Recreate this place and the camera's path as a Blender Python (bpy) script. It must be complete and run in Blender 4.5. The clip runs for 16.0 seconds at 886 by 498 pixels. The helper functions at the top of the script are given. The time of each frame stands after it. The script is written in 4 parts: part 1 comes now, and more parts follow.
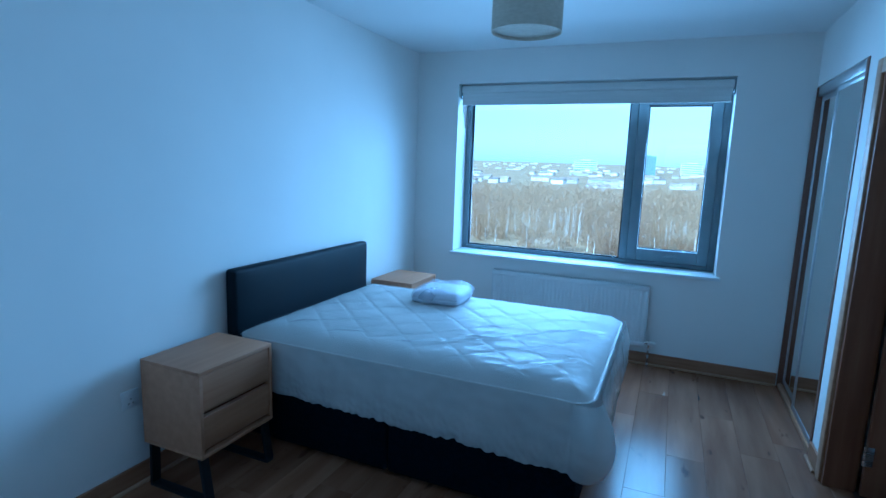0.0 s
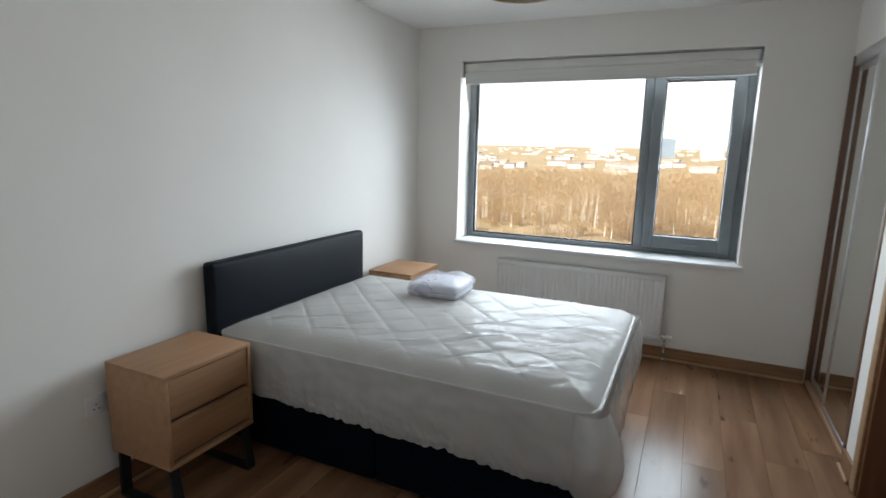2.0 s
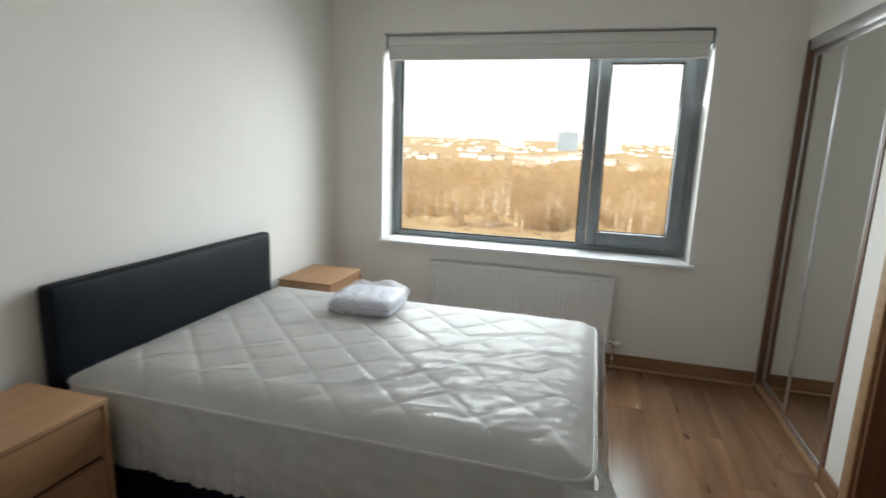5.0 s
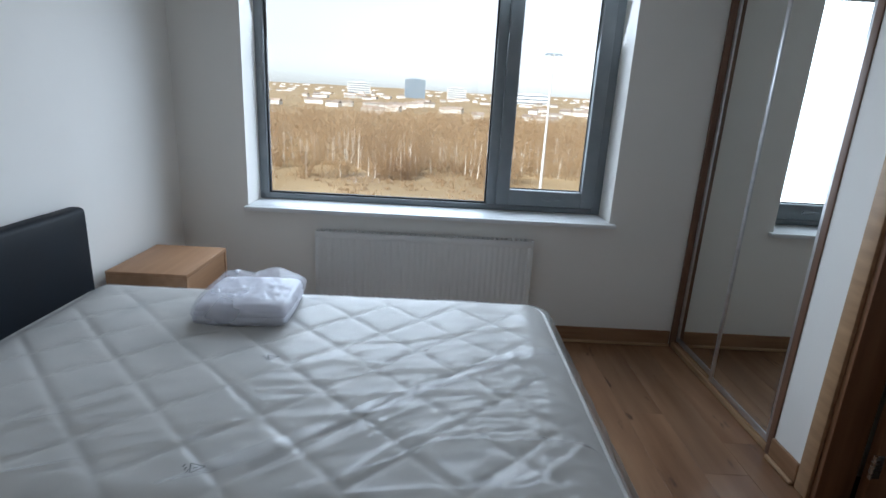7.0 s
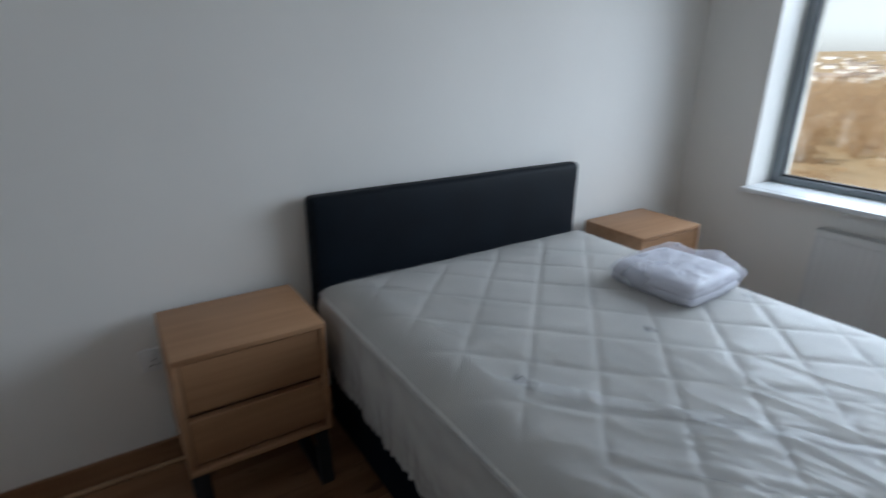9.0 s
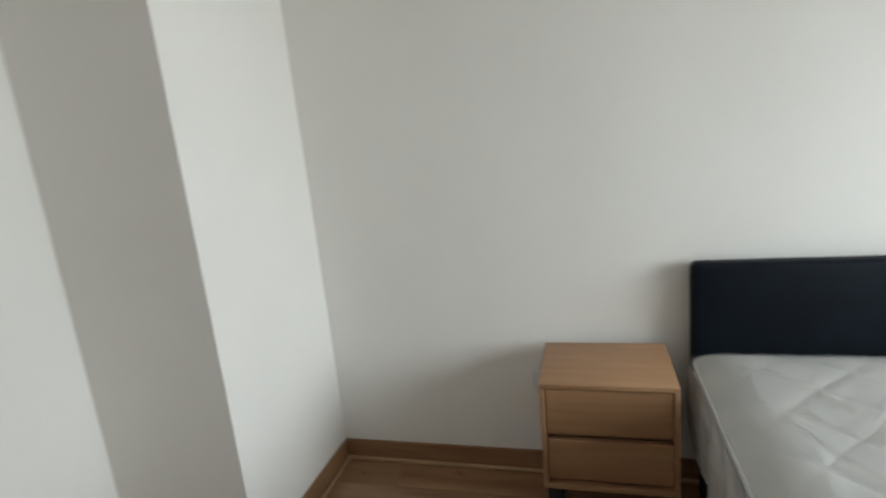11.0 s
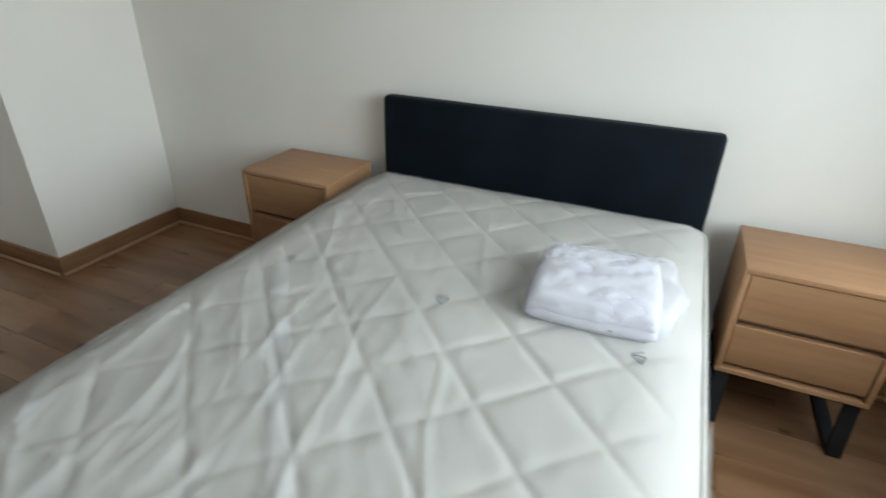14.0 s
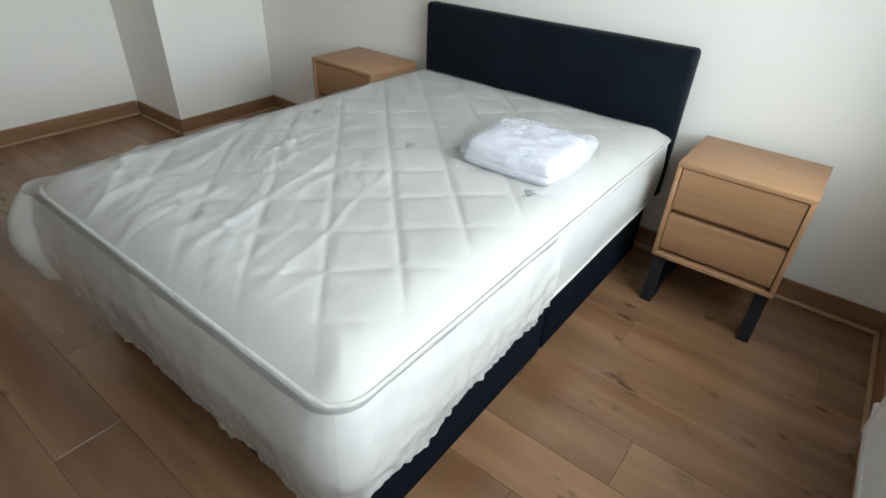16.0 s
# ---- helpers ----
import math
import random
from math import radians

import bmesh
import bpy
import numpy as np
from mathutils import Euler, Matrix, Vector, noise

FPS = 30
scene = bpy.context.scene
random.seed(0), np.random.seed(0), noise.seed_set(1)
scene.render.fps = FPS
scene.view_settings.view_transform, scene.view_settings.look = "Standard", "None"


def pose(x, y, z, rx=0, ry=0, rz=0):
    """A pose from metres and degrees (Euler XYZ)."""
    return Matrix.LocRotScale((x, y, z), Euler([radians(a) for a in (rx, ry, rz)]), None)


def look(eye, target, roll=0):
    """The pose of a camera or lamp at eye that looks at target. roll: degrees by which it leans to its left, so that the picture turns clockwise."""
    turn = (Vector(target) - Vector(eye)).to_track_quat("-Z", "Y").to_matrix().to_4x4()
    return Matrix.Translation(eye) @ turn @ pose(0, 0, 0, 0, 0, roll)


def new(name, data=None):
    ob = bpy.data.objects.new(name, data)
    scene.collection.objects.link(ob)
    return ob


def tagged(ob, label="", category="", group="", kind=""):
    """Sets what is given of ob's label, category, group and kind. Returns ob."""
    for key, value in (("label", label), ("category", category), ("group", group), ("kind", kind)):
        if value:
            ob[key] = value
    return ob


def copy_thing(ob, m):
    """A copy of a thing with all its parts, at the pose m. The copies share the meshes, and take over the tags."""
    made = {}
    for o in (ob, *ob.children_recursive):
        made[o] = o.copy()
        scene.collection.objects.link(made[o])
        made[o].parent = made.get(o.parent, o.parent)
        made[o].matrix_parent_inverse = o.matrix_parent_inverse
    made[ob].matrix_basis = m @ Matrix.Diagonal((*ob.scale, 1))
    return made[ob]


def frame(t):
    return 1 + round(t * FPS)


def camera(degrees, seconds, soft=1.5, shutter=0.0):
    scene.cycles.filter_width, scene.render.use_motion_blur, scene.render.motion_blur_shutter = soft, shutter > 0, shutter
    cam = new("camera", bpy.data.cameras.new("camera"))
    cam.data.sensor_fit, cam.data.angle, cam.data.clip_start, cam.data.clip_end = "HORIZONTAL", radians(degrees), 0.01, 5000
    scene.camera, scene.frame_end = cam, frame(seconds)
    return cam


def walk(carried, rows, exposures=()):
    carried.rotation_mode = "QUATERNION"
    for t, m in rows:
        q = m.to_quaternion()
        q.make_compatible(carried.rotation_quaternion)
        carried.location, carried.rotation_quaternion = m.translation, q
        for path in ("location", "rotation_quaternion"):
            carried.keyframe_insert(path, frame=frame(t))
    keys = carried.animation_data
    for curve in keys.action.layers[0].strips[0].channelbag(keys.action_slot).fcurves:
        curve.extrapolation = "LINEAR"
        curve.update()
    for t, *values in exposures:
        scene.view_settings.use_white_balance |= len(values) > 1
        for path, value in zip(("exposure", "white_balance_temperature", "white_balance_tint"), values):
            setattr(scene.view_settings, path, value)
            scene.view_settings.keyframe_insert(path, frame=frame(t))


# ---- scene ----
cam = camera(79.4, 16.0, shutter=0.5)
WIN_POWER = 16.5
PATH = [
    (0, (2.224, -0.33, 1.555), (1.448, 1.486, 1.243), 2.0),
    (0.5, (2.278, -0.257, 1.574), (1.472, 1.548, 1.27), 0.9),
    (1, (2.28, -0.179, 1.569), (1.476, 1.619, 1.225), -0.0),
    (1.5, (2.226, -0.097, 1.549), (1.459, 1.713, 1.182), -0.4),
    (2, (2.231, -0.057, 1.539), (1.404, 1.727, 1.174), 1.3),
    (2.5, (2.239, -0.087, 1.555), (1.3, 1.641, 1.193), 1.1),
    (3, (2.239, -0.105, 1.537), (1.293, 1.61, 1.13), 0.7),
    (3.5, (2.201, -0.112, 1.496), (1.268, 1.598, 1.045), 0.9),
    (4, (2.183, -0.003, 1.511), (1.244, 1.714, 1.099), 0.6),
    (4.5, (2.146, 0.21, 1.547), (1.271, 1.976, 1.205), 0.3),
    (5, (1.926, 0.429, 1.506), (1.402, 2.32, 1.118), 2.0),
    (7.5, (1.528, 1.077, 1.436), (1.561, 2.981, 0.825), 3.2),
    (8, (1.645, 1.095, 1.405), (0.852, 2.794, 0.711), 1.3),
    (8.5, (1.737, 1.191, 1.438), (0.515, 2.623, 0.762), 1.2),
    (9, (1.906, 1.208, 1.442), (0.33, 2.232, 0.758), 0.5),
    (9.5, (2.043, 1.23, 1.457), (0.309, 1.798, 0.639), 1.0),
    (10, (2.061, 1.26, 1.466), (0.229, 1.528, 0.71), -2.5),
    (12.5, (2.216, 2.012, 1.567), (0.739, 0.679, 1.359), -1.0),
    (13, (2.16, 2.271, 1.517), (0.555, 1.173, 1.047), -2.7),
    (13.5, (2.222, 2.702, 1.469), (0.548, 1.909, 0.714), -2.2),
    (14, (2.147, 3.008, 1.443), (0.519, 2.308, 0.515), 1.4),
    (14.5, (2.109, 3.195, 1.432), (0.494, 2.555, 0.441), 0.8),
    (15, (2.189, 3.477, 1.419), (0.772, 2.605, 0.31), 4.5),
    (15.5, (2.295, 3.623, 1.413), (0.963, 2.695, 0.245), 4.3),
    (16, (2.405, 3.713, 1.41), (1.063, 2.723, 0.307), 2.9),
]
EXPOSURES = [
    (0.0, 1.6, 3500, -8), (0.5, 1.65, 3950, -5), (1.0, 1.8, 4700, 0), (1.5, 1.85, 5850, 6),
    (2.5, 1.9, 6700, 10), (3.5, 2.0, 6800, 10), (5.0, 1.85, 6950, 8), (7.5, 1.3, 5800, 10), (8.0, 1.3, 5900, 10), (9.0, 1.3, 6000, 10),
    (9.5, 2.05, 7200, 6), (10.0, 2.15, 7300, 6), (12.5, 2.2, 6100, 10), (13.5, 1.95, 7000, 8), (14.5, 1.85, 6700, 4), (16.0, 2.0, 6800, 6)]
walk(cam, [(t, look(eye, goal, roll)) for t, eye, goal, roll in PATH], EXPOSURES)

# ---- world and sun ----
SUN_EL, SUN_AZ = 34.0, 215.0          # degrees; azimuth clockwise from the window's outward way
world = bpy.data.worlds.new("world")
scene.world = world
world.use_nodes = True
wt = world.node_tree
sky = wt.nodes.new("ShaderNodeTexSky")
sky.sky_type = 'NISHITA'
sky.sun_disc = False
sky.sun_elevation, sky.sun_rotation = radians(SUN_EL), radians(SUN_AZ)
sky.air_density, sky.dust_density, sky.ozone_density = 1.0, 1.0, 1.0
bg = wt.nodes["Background"]
bg.inputs["Strength"].default_value = 0.09
haze = wt.nodes.new("ShaderNodeHueSaturation")      # thin high cloud: a pale sky
haze.inputs["Saturation"].default_value = 0.22
wt.links.new(sky.outputs[0], haze.inputs["Color"])
wt.links.new(haze.outputs[0], bg.inputs["Color"])
sun_data = bpy.data.lights.new("sun", 'SUN')
sun_data.energy, sun_data.angle, sun_data.color = 3.2, radians(0.5), (1.0, 0.93, 0.82)
sun = new("sun", sun_data)
a, e = radians(SUN_AZ), radians(SUN_EL)
sun.matrix_world = look((60 * math.sin(a) * math.cos(e), 60 * math.cos(a) * math.cos(e), 60 * math.sin(e)), (0, 0, 0))
# the sky's light at the window's opening
win_light = bpy.data.lights.new("window_daylight", 'AREA')
win_light.shape, win_light.size, win_light.size_y = 'RECTANGLE', 2.15, 1.42
win_light.energy, win_light.color = WIN_POWER, (0.79, 0.90, 1.0)
win_light.spread = radians(136)
wl = new("window_daylight", win_light)
wl.matrix_world = look((1.483, 4.52, 1.515), (1.483, 0.5, -0.1))


# ---- materials ----
def hexmix(nt, fac, c1, c2):
    n = nt.nodes.new("ShaderNodeMix")
    n.data_type = 'RGBA'
    n.inputs[6].default_value, n.inputs[7].default_value = (*c1, 1), (*c2, 1)
    nt.links.new(fac, n.inputs[0])
    return n.outputs[2]


def surface(name, c1, c2, rough=0.5, metal=0.0, scale=(8, 8, 8), detail=6, bump=0.0, bump_scale=60, coat=0.0, spread=0.0, rough2=None, island=False, wear=None, spec=0.5):
    """A principled surface that varies between two colours at two scales, with fine relief."""
    m = bpy.data.materials.new(name)
    m.use_nodes = True
    nt = m.node_tree
    b = nt.nodes["Principled BSDF"]
    tc = nt.nodes.new("ShaderNodeTexCoord")
    mp = nt.nodes.new("ShaderNodeMapping")
    mp.inputs["Scale"].default_value = scale
    src = tc.outputs["Object"]
    info = nt.nodes.new("ShaderNodeObjectInfo")
    if spread:
        add = nt.nodes.new("ShaderNodeVectorMath")
        add.operation = 'MULTIPLY_ADD'
        comb = nt.nodes.new("ShaderNodeCombineXYZ")
        for i in range(3):
            nt.links.new(info.outputs["Random"], comb.inputs[i])
        add.inputs[1].default_value = (37.0, 53.0, 71.0)
        nt.links.new(comb.outputs[0], add.inputs[0])
        nt.links.new(src, add.inputs[2])
        src = add.outputs[0]
    nt.links.new(src, mp.inputs[0])
    n1 = nt.nodes.new("ShaderNodeTexNoise")
    n1.inputs["Scale"].default_value, n1.inputs["Detail"].default_value = 1.0, detail
    nt.links.new(mp.outputs[0], n1.inputs["Vector"])
    ramp = nt.nodes.new("ShaderNodeValToRGB")
    ramp.color_ramp.elements[0].position, ramp.color_ramp.elements[1].position = 0.35, 0.68
    nt.links.new(n1.outputs[0], ramp.inputs[0])
    col = hexmix(nt, ramp.outputs[0], c1, c2)
    if spread or island:
        hsv = nt.nodes.new("ShaderNodeHueSaturation")
        mr = nt.nodes.new("ShaderNodeMapRange")
        k = spread if spread else 0.12
        mr.inputs["To Min"].default_value, mr.inputs["To Max"].default_value = 1 - k, 1 + k
        if island:
            geo = nt.nodes.new("ShaderNodeNewGeometry")
            nt.links.new(geo.outputs["Random Per Island"], mr.inputs[0])
        else:
            nt.links.new(info.outputs["Random"], mr.inputs[0])
        nt.links.new(mr.outputs[0], hsv.inputs["Value"])
        nt.links.new(col, hsv.inputs["Color"])
        col = hsv.outputs[0]
    if wear:
        # dark marks with a shape of their own (knots, scuffs)
        n3 = nt.nodes.new("ShaderNodeTexNoise")
        n3.inputs["Scale"].default_value, n3.inputs["Detail"].default_value = 1.0, 3
        mp3 = nt.nodes.new("ShaderNodeMapping")
        mp3.inputs["Scale"].default_value = wear[1]
        nt.links.new(src, mp3.inputs[0])
        nt.links.new(mp3.outputs[0], n3.inputs["Vector"])
        r3 = nt.nodes.new("ShaderNodeValToRGB")
        r3.color_ramp.elements[0].position, r3.color_ramp.elements[1].position = wear[2], wear[2] + 0.08
        nt.links.new(n3.outputs[0], r3.inputs[0])
        mx = nt.nodes.new("ShaderNodeMix")
        mx.data_type = 'RGBA'
        nt.links.new(r3.outputs[0], mx.inputs[0])
        nt.links.new(col, mx.inputs[6])
        mx.inputs[7].default_value = (*wear[0], 1)
        col = mx.outputs[2]
    nt.links.new(col, b.inputs["Base Color"])
    b.inputs["Metallic"].default_value = metal
    b.inputs["Specular IOR Level"].default_value = spec
    b.inputs["Coat Weight"].default_value = coat
    b.inputs["Coat Roughness"].default_value = 0.15
    mr2 = nt.nodes.new("ShaderNodeMapRange")
    mr2.inputs["To Min"].default_value = rough
    mr2.inputs["To Max"].default_value = rough2 if rough2 is not None else min(1, rough + 0.1)
    nt.links.new(n1.outputs[0], mr2.inputs[0])
    nt.links.new(mr2.outputs[0], b.inputs["Roughness"])
    if bump:
        n2 = nt.nodes.new("ShaderNodeTexNoise")
        n2.inputs["Scale"].default_value, n2.inputs["Detail"].default_value = bump_scale, 4
        nt.links.new(src, n2.inputs["Vector"])
        bp = nt.nodes.new("ShaderNodeBump")
        bp.inputs["Strength"].default_value, bp.inputs["Distance"].default_value = bump, 0.004
        nt.links.new(n2.outputs[0], bp.inputs["Height"])
        nt.links.new(bp.outputs[0], b.inputs["Normal"])
    return m


def see_through(name, tint, rough, clear):
    """A thin clear sheet: part transparent, part glossy."""
    m = bpy.data.materials.new(name)
    m.use_nodes = True
    nt = m.node_tree
    b = nt.nodes["Principled BSDF"]
    b.inputs["Base Color"].default_value, b.inputs["Roughness"].default_value = (*tint, 1), rough
    t = nt.nodes.new("ShaderNodeBsdfTransparent")
    mix = nt.nodes.new("ShaderNodeMixShader")
    n = nt.nodes.new("ShaderNodeTexNoise")
    n.inputs["Scale"].default_value = 6.0
    tc = nt.nodes.new("ShaderNodeTexCoord")
    nt.links.new(tc.outputs["Object"], n.inputs["Vector"])
    mr = nt.nodes.new("ShaderNodeMapRange")
    mr.inputs["To Min"].default_value, mr.inputs["To Max"].default_value = clear - 0.12, clear + 0.12
    nt.links.new(n.outputs[0], mr.inputs[0])
    nt.links.new(mr.outputs[0], mix.inputs[0])
    nt.links.new(b.outputs[0], mix.inputs[1])
    nt.links.new(t.outputs[0], mix.inputs[2])
    nt.links.new(mix.outputs[0], nt.nodes["Material Output"].inputs[0])
    return m


def glass_mat():
    m = bpy.data.materials.new("window_glass")
    m.use_nodes = True
    nt = m.node_tree
    t = nt.nodes.new("ShaderNodeBsdfTransparent")
    t.inputs[0].default_value = (0.93, 0.95, 0.95, 1)
    g = nt.nodes.new("ShaderNodeBsdfGlossy")
    g.inputs["Roughness"].default_value = 0.02
    fr = nt.nodes.new("ShaderNodeFresnel")
    fr.inputs[0].default_value = 1.45
    mix = nt.nodes.new("ShaderNodeMixShader")
    nt.links.new(fr.outputs[0], mix.inputs[0])
    nt.links.new(t.outputs[0], mix.inputs[1])
    nt.links.new(g.outputs[0], mix.inputs[2])
    nt.links.new(mix.outputs[0], nt.nodes["Material Output"].inputs[0])
    return m


PAINT = surface("wall_paint", (0.83, 0.805, 0.765), (0.87, 0.845, 0.805), 0.75, scale=(1.3, 1.3, 1.3), bump=0.06, bump_scale=220)
CEIL = surface("ceiling_paint", (0.80, 0.79, 0.77), (0.84, 0.83, 0.81), 0.85, scale=(1, 1, 1), bump=0.05, bump_scale=200)
FLOORW = surface("laminate_oak", (0.190, 0.094, 0.048), (0.305, 0.170, 0.094), 0.17, scale=(8, 0.9, 8), detail=6, bump=0.05, bump_scale=40, spread=0.14, rough2=0.32, wear=((0.095, 0.050, 0.028), (14.0, 5.0, 14.0), 0.655))
UNDER = surface("underlay", (0.05, 0.03, 0.02), (0.07, 0.04, 0.025), 0.9)
SKIRT = surface("oak_veneer_trim", (0.225, 0.115, 0.055), (0.30, 0.165, 0.085), 0.42, scale=(3, 3, 40), detail=7, bump=0.04)
BEAD = surface("floor_bead", (0.36, 0.22, 0.12), (0.46, 0.29, 0.16), 0.4, scale=(5, 5, 30))
OAK = surface("light_oak_veneer", (0.360, 0.193, 0.098), (0.425, 0.240, 0.128), 0.45, scale=(26, 2.2, 26), detail=8, bump=0.05, bump_scale=90)
OAKD = surface("oak_drawer_veneer", (0.340, 0.181, 0.090), (0.41, 0.228, 0.118), 0.45, scale=(26, 2.0, 30), detail=8, bump=0.05, bump_scale=90)
# dark brown that carries the shade of the drawer gaps in its colour
SHADOWGAP = surface("drawer_gap_shade", (0.10, 0.055, 0.028), (0.13, 0.07, 0.035), 0.7)
DOORW = surface("walnut_door_veneer", (0.19, 0.085, 0.040), (0.28, 0.135, 0.066), 0.4, scale=(22, 22, 1.6), detail=8, bump=0.04)
BLACKM = surface("black_steel", (0.012, 0.013, 0.015), (0.02, 0.021, 0.024), 0.5, spec=0.3, scale=(20, 20, 20))
LEATHER = surface("black_leatherette", (0.0020, 0.0046, 0.0088), (0.0035, 0.0078, 0.0138), 0.5, spec=0.16, scale=(6, 6, 6), bump=0.22, bump_scale=420)
BASEFAB = surface("navy_base_fabric", (0.0018, 0.0038, 0.0085), (0.0034, 0.0066, 0.0135), 0.95, spec=0.1, scale=(40, 40, 40), bump=0.3, bump_scale=500)
QUILT = surface("quilted_damask", (0.49, 0.472, 0.44), (0.555, 0.535, 0.50), 0.62, scale=(5, 5, 5), bump=0.16, bump_scale=34, coat=0.05, rough2=0.75, spec=0.3)
BORDER = surface("mattress_border", (0.54, 0.54, 0.53), (0.61, 0.61, 0.60), 0.4, scale=(4, 4, 9), bump=0.2, bump_scale=30, coat=0.3)
PIPING = surface("mattress_piping", (0.50, 0.485, 0.45), (0.57, 0.55, 0.51), 0.5, scale=(30, 30, 30))
def film(m, weight, scale, strength):
    """A thin clear film with its own fine wrinkles, over a surface."""
    nt = m.node_tree
    b = nt.nodes["Principled BSDF"]
    tc = nt.nodes.new("ShaderNodeTexCoord")
    mp = nt.nodes.new("ShaderNodeMapping")
    mp.inputs["Scale"].default_value, mp.inputs["Rotation"].default_value = scale, (0, 0, radians(35))
    n = nt.nodes.new("ShaderNodeTexNoise")
    n.noise_type = 'RIDGED_MULTIFRACTAL'
    n.inputs["Scale"].default_value, n.inputs["Detail"].default_value, n.inputs["Distortion"].default_value = 1.0, 3, 0.8
    bp = nt.nodes.new("ShaderNodeBump")
    bp.inputs["Strength"].default_value, bp.inputs["Distance"].default_value = strength, 0.01
    nt.links.new(tc.outputs["Object"], mp.inputs[0])
    nt.links.new(mp.outputs[0], n.inputs["Vector"])
    nt.links.new(n.outputs[0], bp.inputs["Height"])
    nt.links.new(bp.outputs[0], b.inputs["Coat Normal"])
    b.inputs["Coat Weight"].default_value, b.inputs["Coat Roughness"].default_value = weight, 0.3


film(QUILT, 0.05, (4, 11, 4), 0.5)
film(BORDER, 0.5, (9, 9, 3), 0.4)
SHEET = see_through("clear_plastic_sheet", (0.68, 0.67, 0.65), 0.22, 0.38)
TOPSHEET = see_through("clear_plastic_top_sheet", (0.74, 0.75, 0.77), 0.22, 0.78)
WRAP = see_through("clear_wrap", (0.85, 0.86, 0.95), 0.10, 0.72)
LINEN = surface("white_bedding", (0.60, 0.60, 0.66), (0.68, 0.68, 0.73), 0.6, scale=(9, 9, 9), bump=0.25, bump_scale=45)
INK = surface("print_ink", (0.015, 0.015, 0.018), (0.03, 0.03, 0.035), 0.6)
ALU = surface("grey_window_frame", (0.20, 0.225, 0.245), (0.24, 0.262, 0.28), 0.4, scale=(7, 7, 7), bump=0.03, bump_scale=150)
GASKET = surface("black_gasket", (0.015, 0.016, 0.018), (0.025, 0.026, 0.028), 0.6)
UPVC = surface("white_gloss_board", (0.78, 0.79, 0.80), (0.83, 0.84, 0.85), 0.28, scale=(4, 4, 4))
BLIND = surface("blind_fabric", (0.66, 0.65, 0.62), (0.72, 0.71, 0.68), 0.8, scale=(3, 3, 60), bump=0.1, bump_scale=300)
RADW = surface("radiator_enamel", (0.76, 0.76, 0.75), (0.80, 0.80, 0.79), 0.3, scale=(5, 5, 5))
CHROME = surface("brushed_steel", (0.60, 0.60, 0.60), (0.70, 0.70, 0.69), 0.22, metal=1.0, scale=(4, 4, 40))
SILVER = surface("silver_profile", (0.62, 0.62, 0.63), (0.72, 0.72, 0.73), 0.3, metal=0.9, scale=(4, 4, 30))
MIRROR = surface("mirror_glass", (0.84, 0.865, 0.85), (0.86, 0.88, 0.865), 0.005, metal=1.0, rough2=0.012, scale=(1, 1, 1))
PLATE = surface("white_plastic", (0.78, 0.78, 0.78), (0.82, 0.82, 0.82), 0.3)
SHADE = surface("cream_lampshade", (0.62, 0.56, 0.44), (0.70, 0.64, 0.52), 0.85, scale=(40, 40, 120), bump=0.2, bump_scale=300)
GLASS = glass_mat()
DARKW = surface("wardrobe_post", (0.14, 0.072, 0.046), (0.20, 0.105, 0.066), 0.4, scale=(22, 22, 1.6), detail=7)


# ---- mesh tools ----
def box_bm(bm, lo, hi, bevel=0.0, seg=2):
    r = bmesh.ops.create_cube(bm, size=1.0)
    vs = r["verts"]
    for v in vs:
        v.co = Vector([lo[i] + (v.co[i] + 0.5) * (hi[i] - lo[i]) for i in range(3)])
    if bevel:
        es = list({ed for v in vs for ed in v.link_edges})
        bmesh.ops.bevel(bm, geom=es, offset=bevel, segments=seg, profile=0.5, affect='EDGES')
    return bm


def box(lo, hi, bevel=0.0, seg=2):
    return box_bm(bmesh.new(), lo, hi, bevel, seg)


def rod_bm(bm, p, q, r, n=12, r2=None):
    p, q = Vector(p), Vector(q)
    d = q - p
    m = Matrix.Translation((p + q) / 2) @ d.to_track_quat("Z", "Y").to_matrix().to_4x4()
    bmesh.ops.create_cone(bm, cap_ends=True, segments=n, radius1=r, radius2=r if r2 is None else r2, depth=d.length, matrix=m)
    return bm


def rod(p, q, r, n=12, r2=None):
    return rod_bm(bmesh.new(), p, q, r, n, r2)


def link(name, bm, material, smooth=None):
    me = bpy.data.meshes.new(name)
    if smooth is not None:
        for f in bm.faces:
            f.smooth = True
    bm.to_mesh(me)
    bm.free()
    if smooth is not None:
        me.set_sharp_from_angle(angle=radians(smooth))
    me.materials.append(material)
    return new(name, me)


def part(name, bm, material, parent, label="", smooth=35):
    ob = link(name, bm, material, smooth)
    ob.parent = parent
    ob.matrix_parent_inverse = parent.matrix_world.inverted() if parent.type != 'EMPTY' else Matrix()
    if parent.type != 'EMPTY':
        ob.matrix_parent_inverse = Matrix()
    if label:
        ob["label"] = label
    return ob


def thing(name, label, category, m=None, group="", kind=""):
    ob = new(name)
    ob.empty_display_size = 0.1
    if m is not None:
        ob.matrix_basis = m
    return tagged(ob, label, category, group, kind)


def structure(name, boxes, material, label="", category="", bevel=0.0):
    bm = bmesh.new()
    for lo, hi in boxes:
        box_bm(bm, lo, hi, bevel)
    return tagged(link(name, bm, material), label, category, kind="structure")


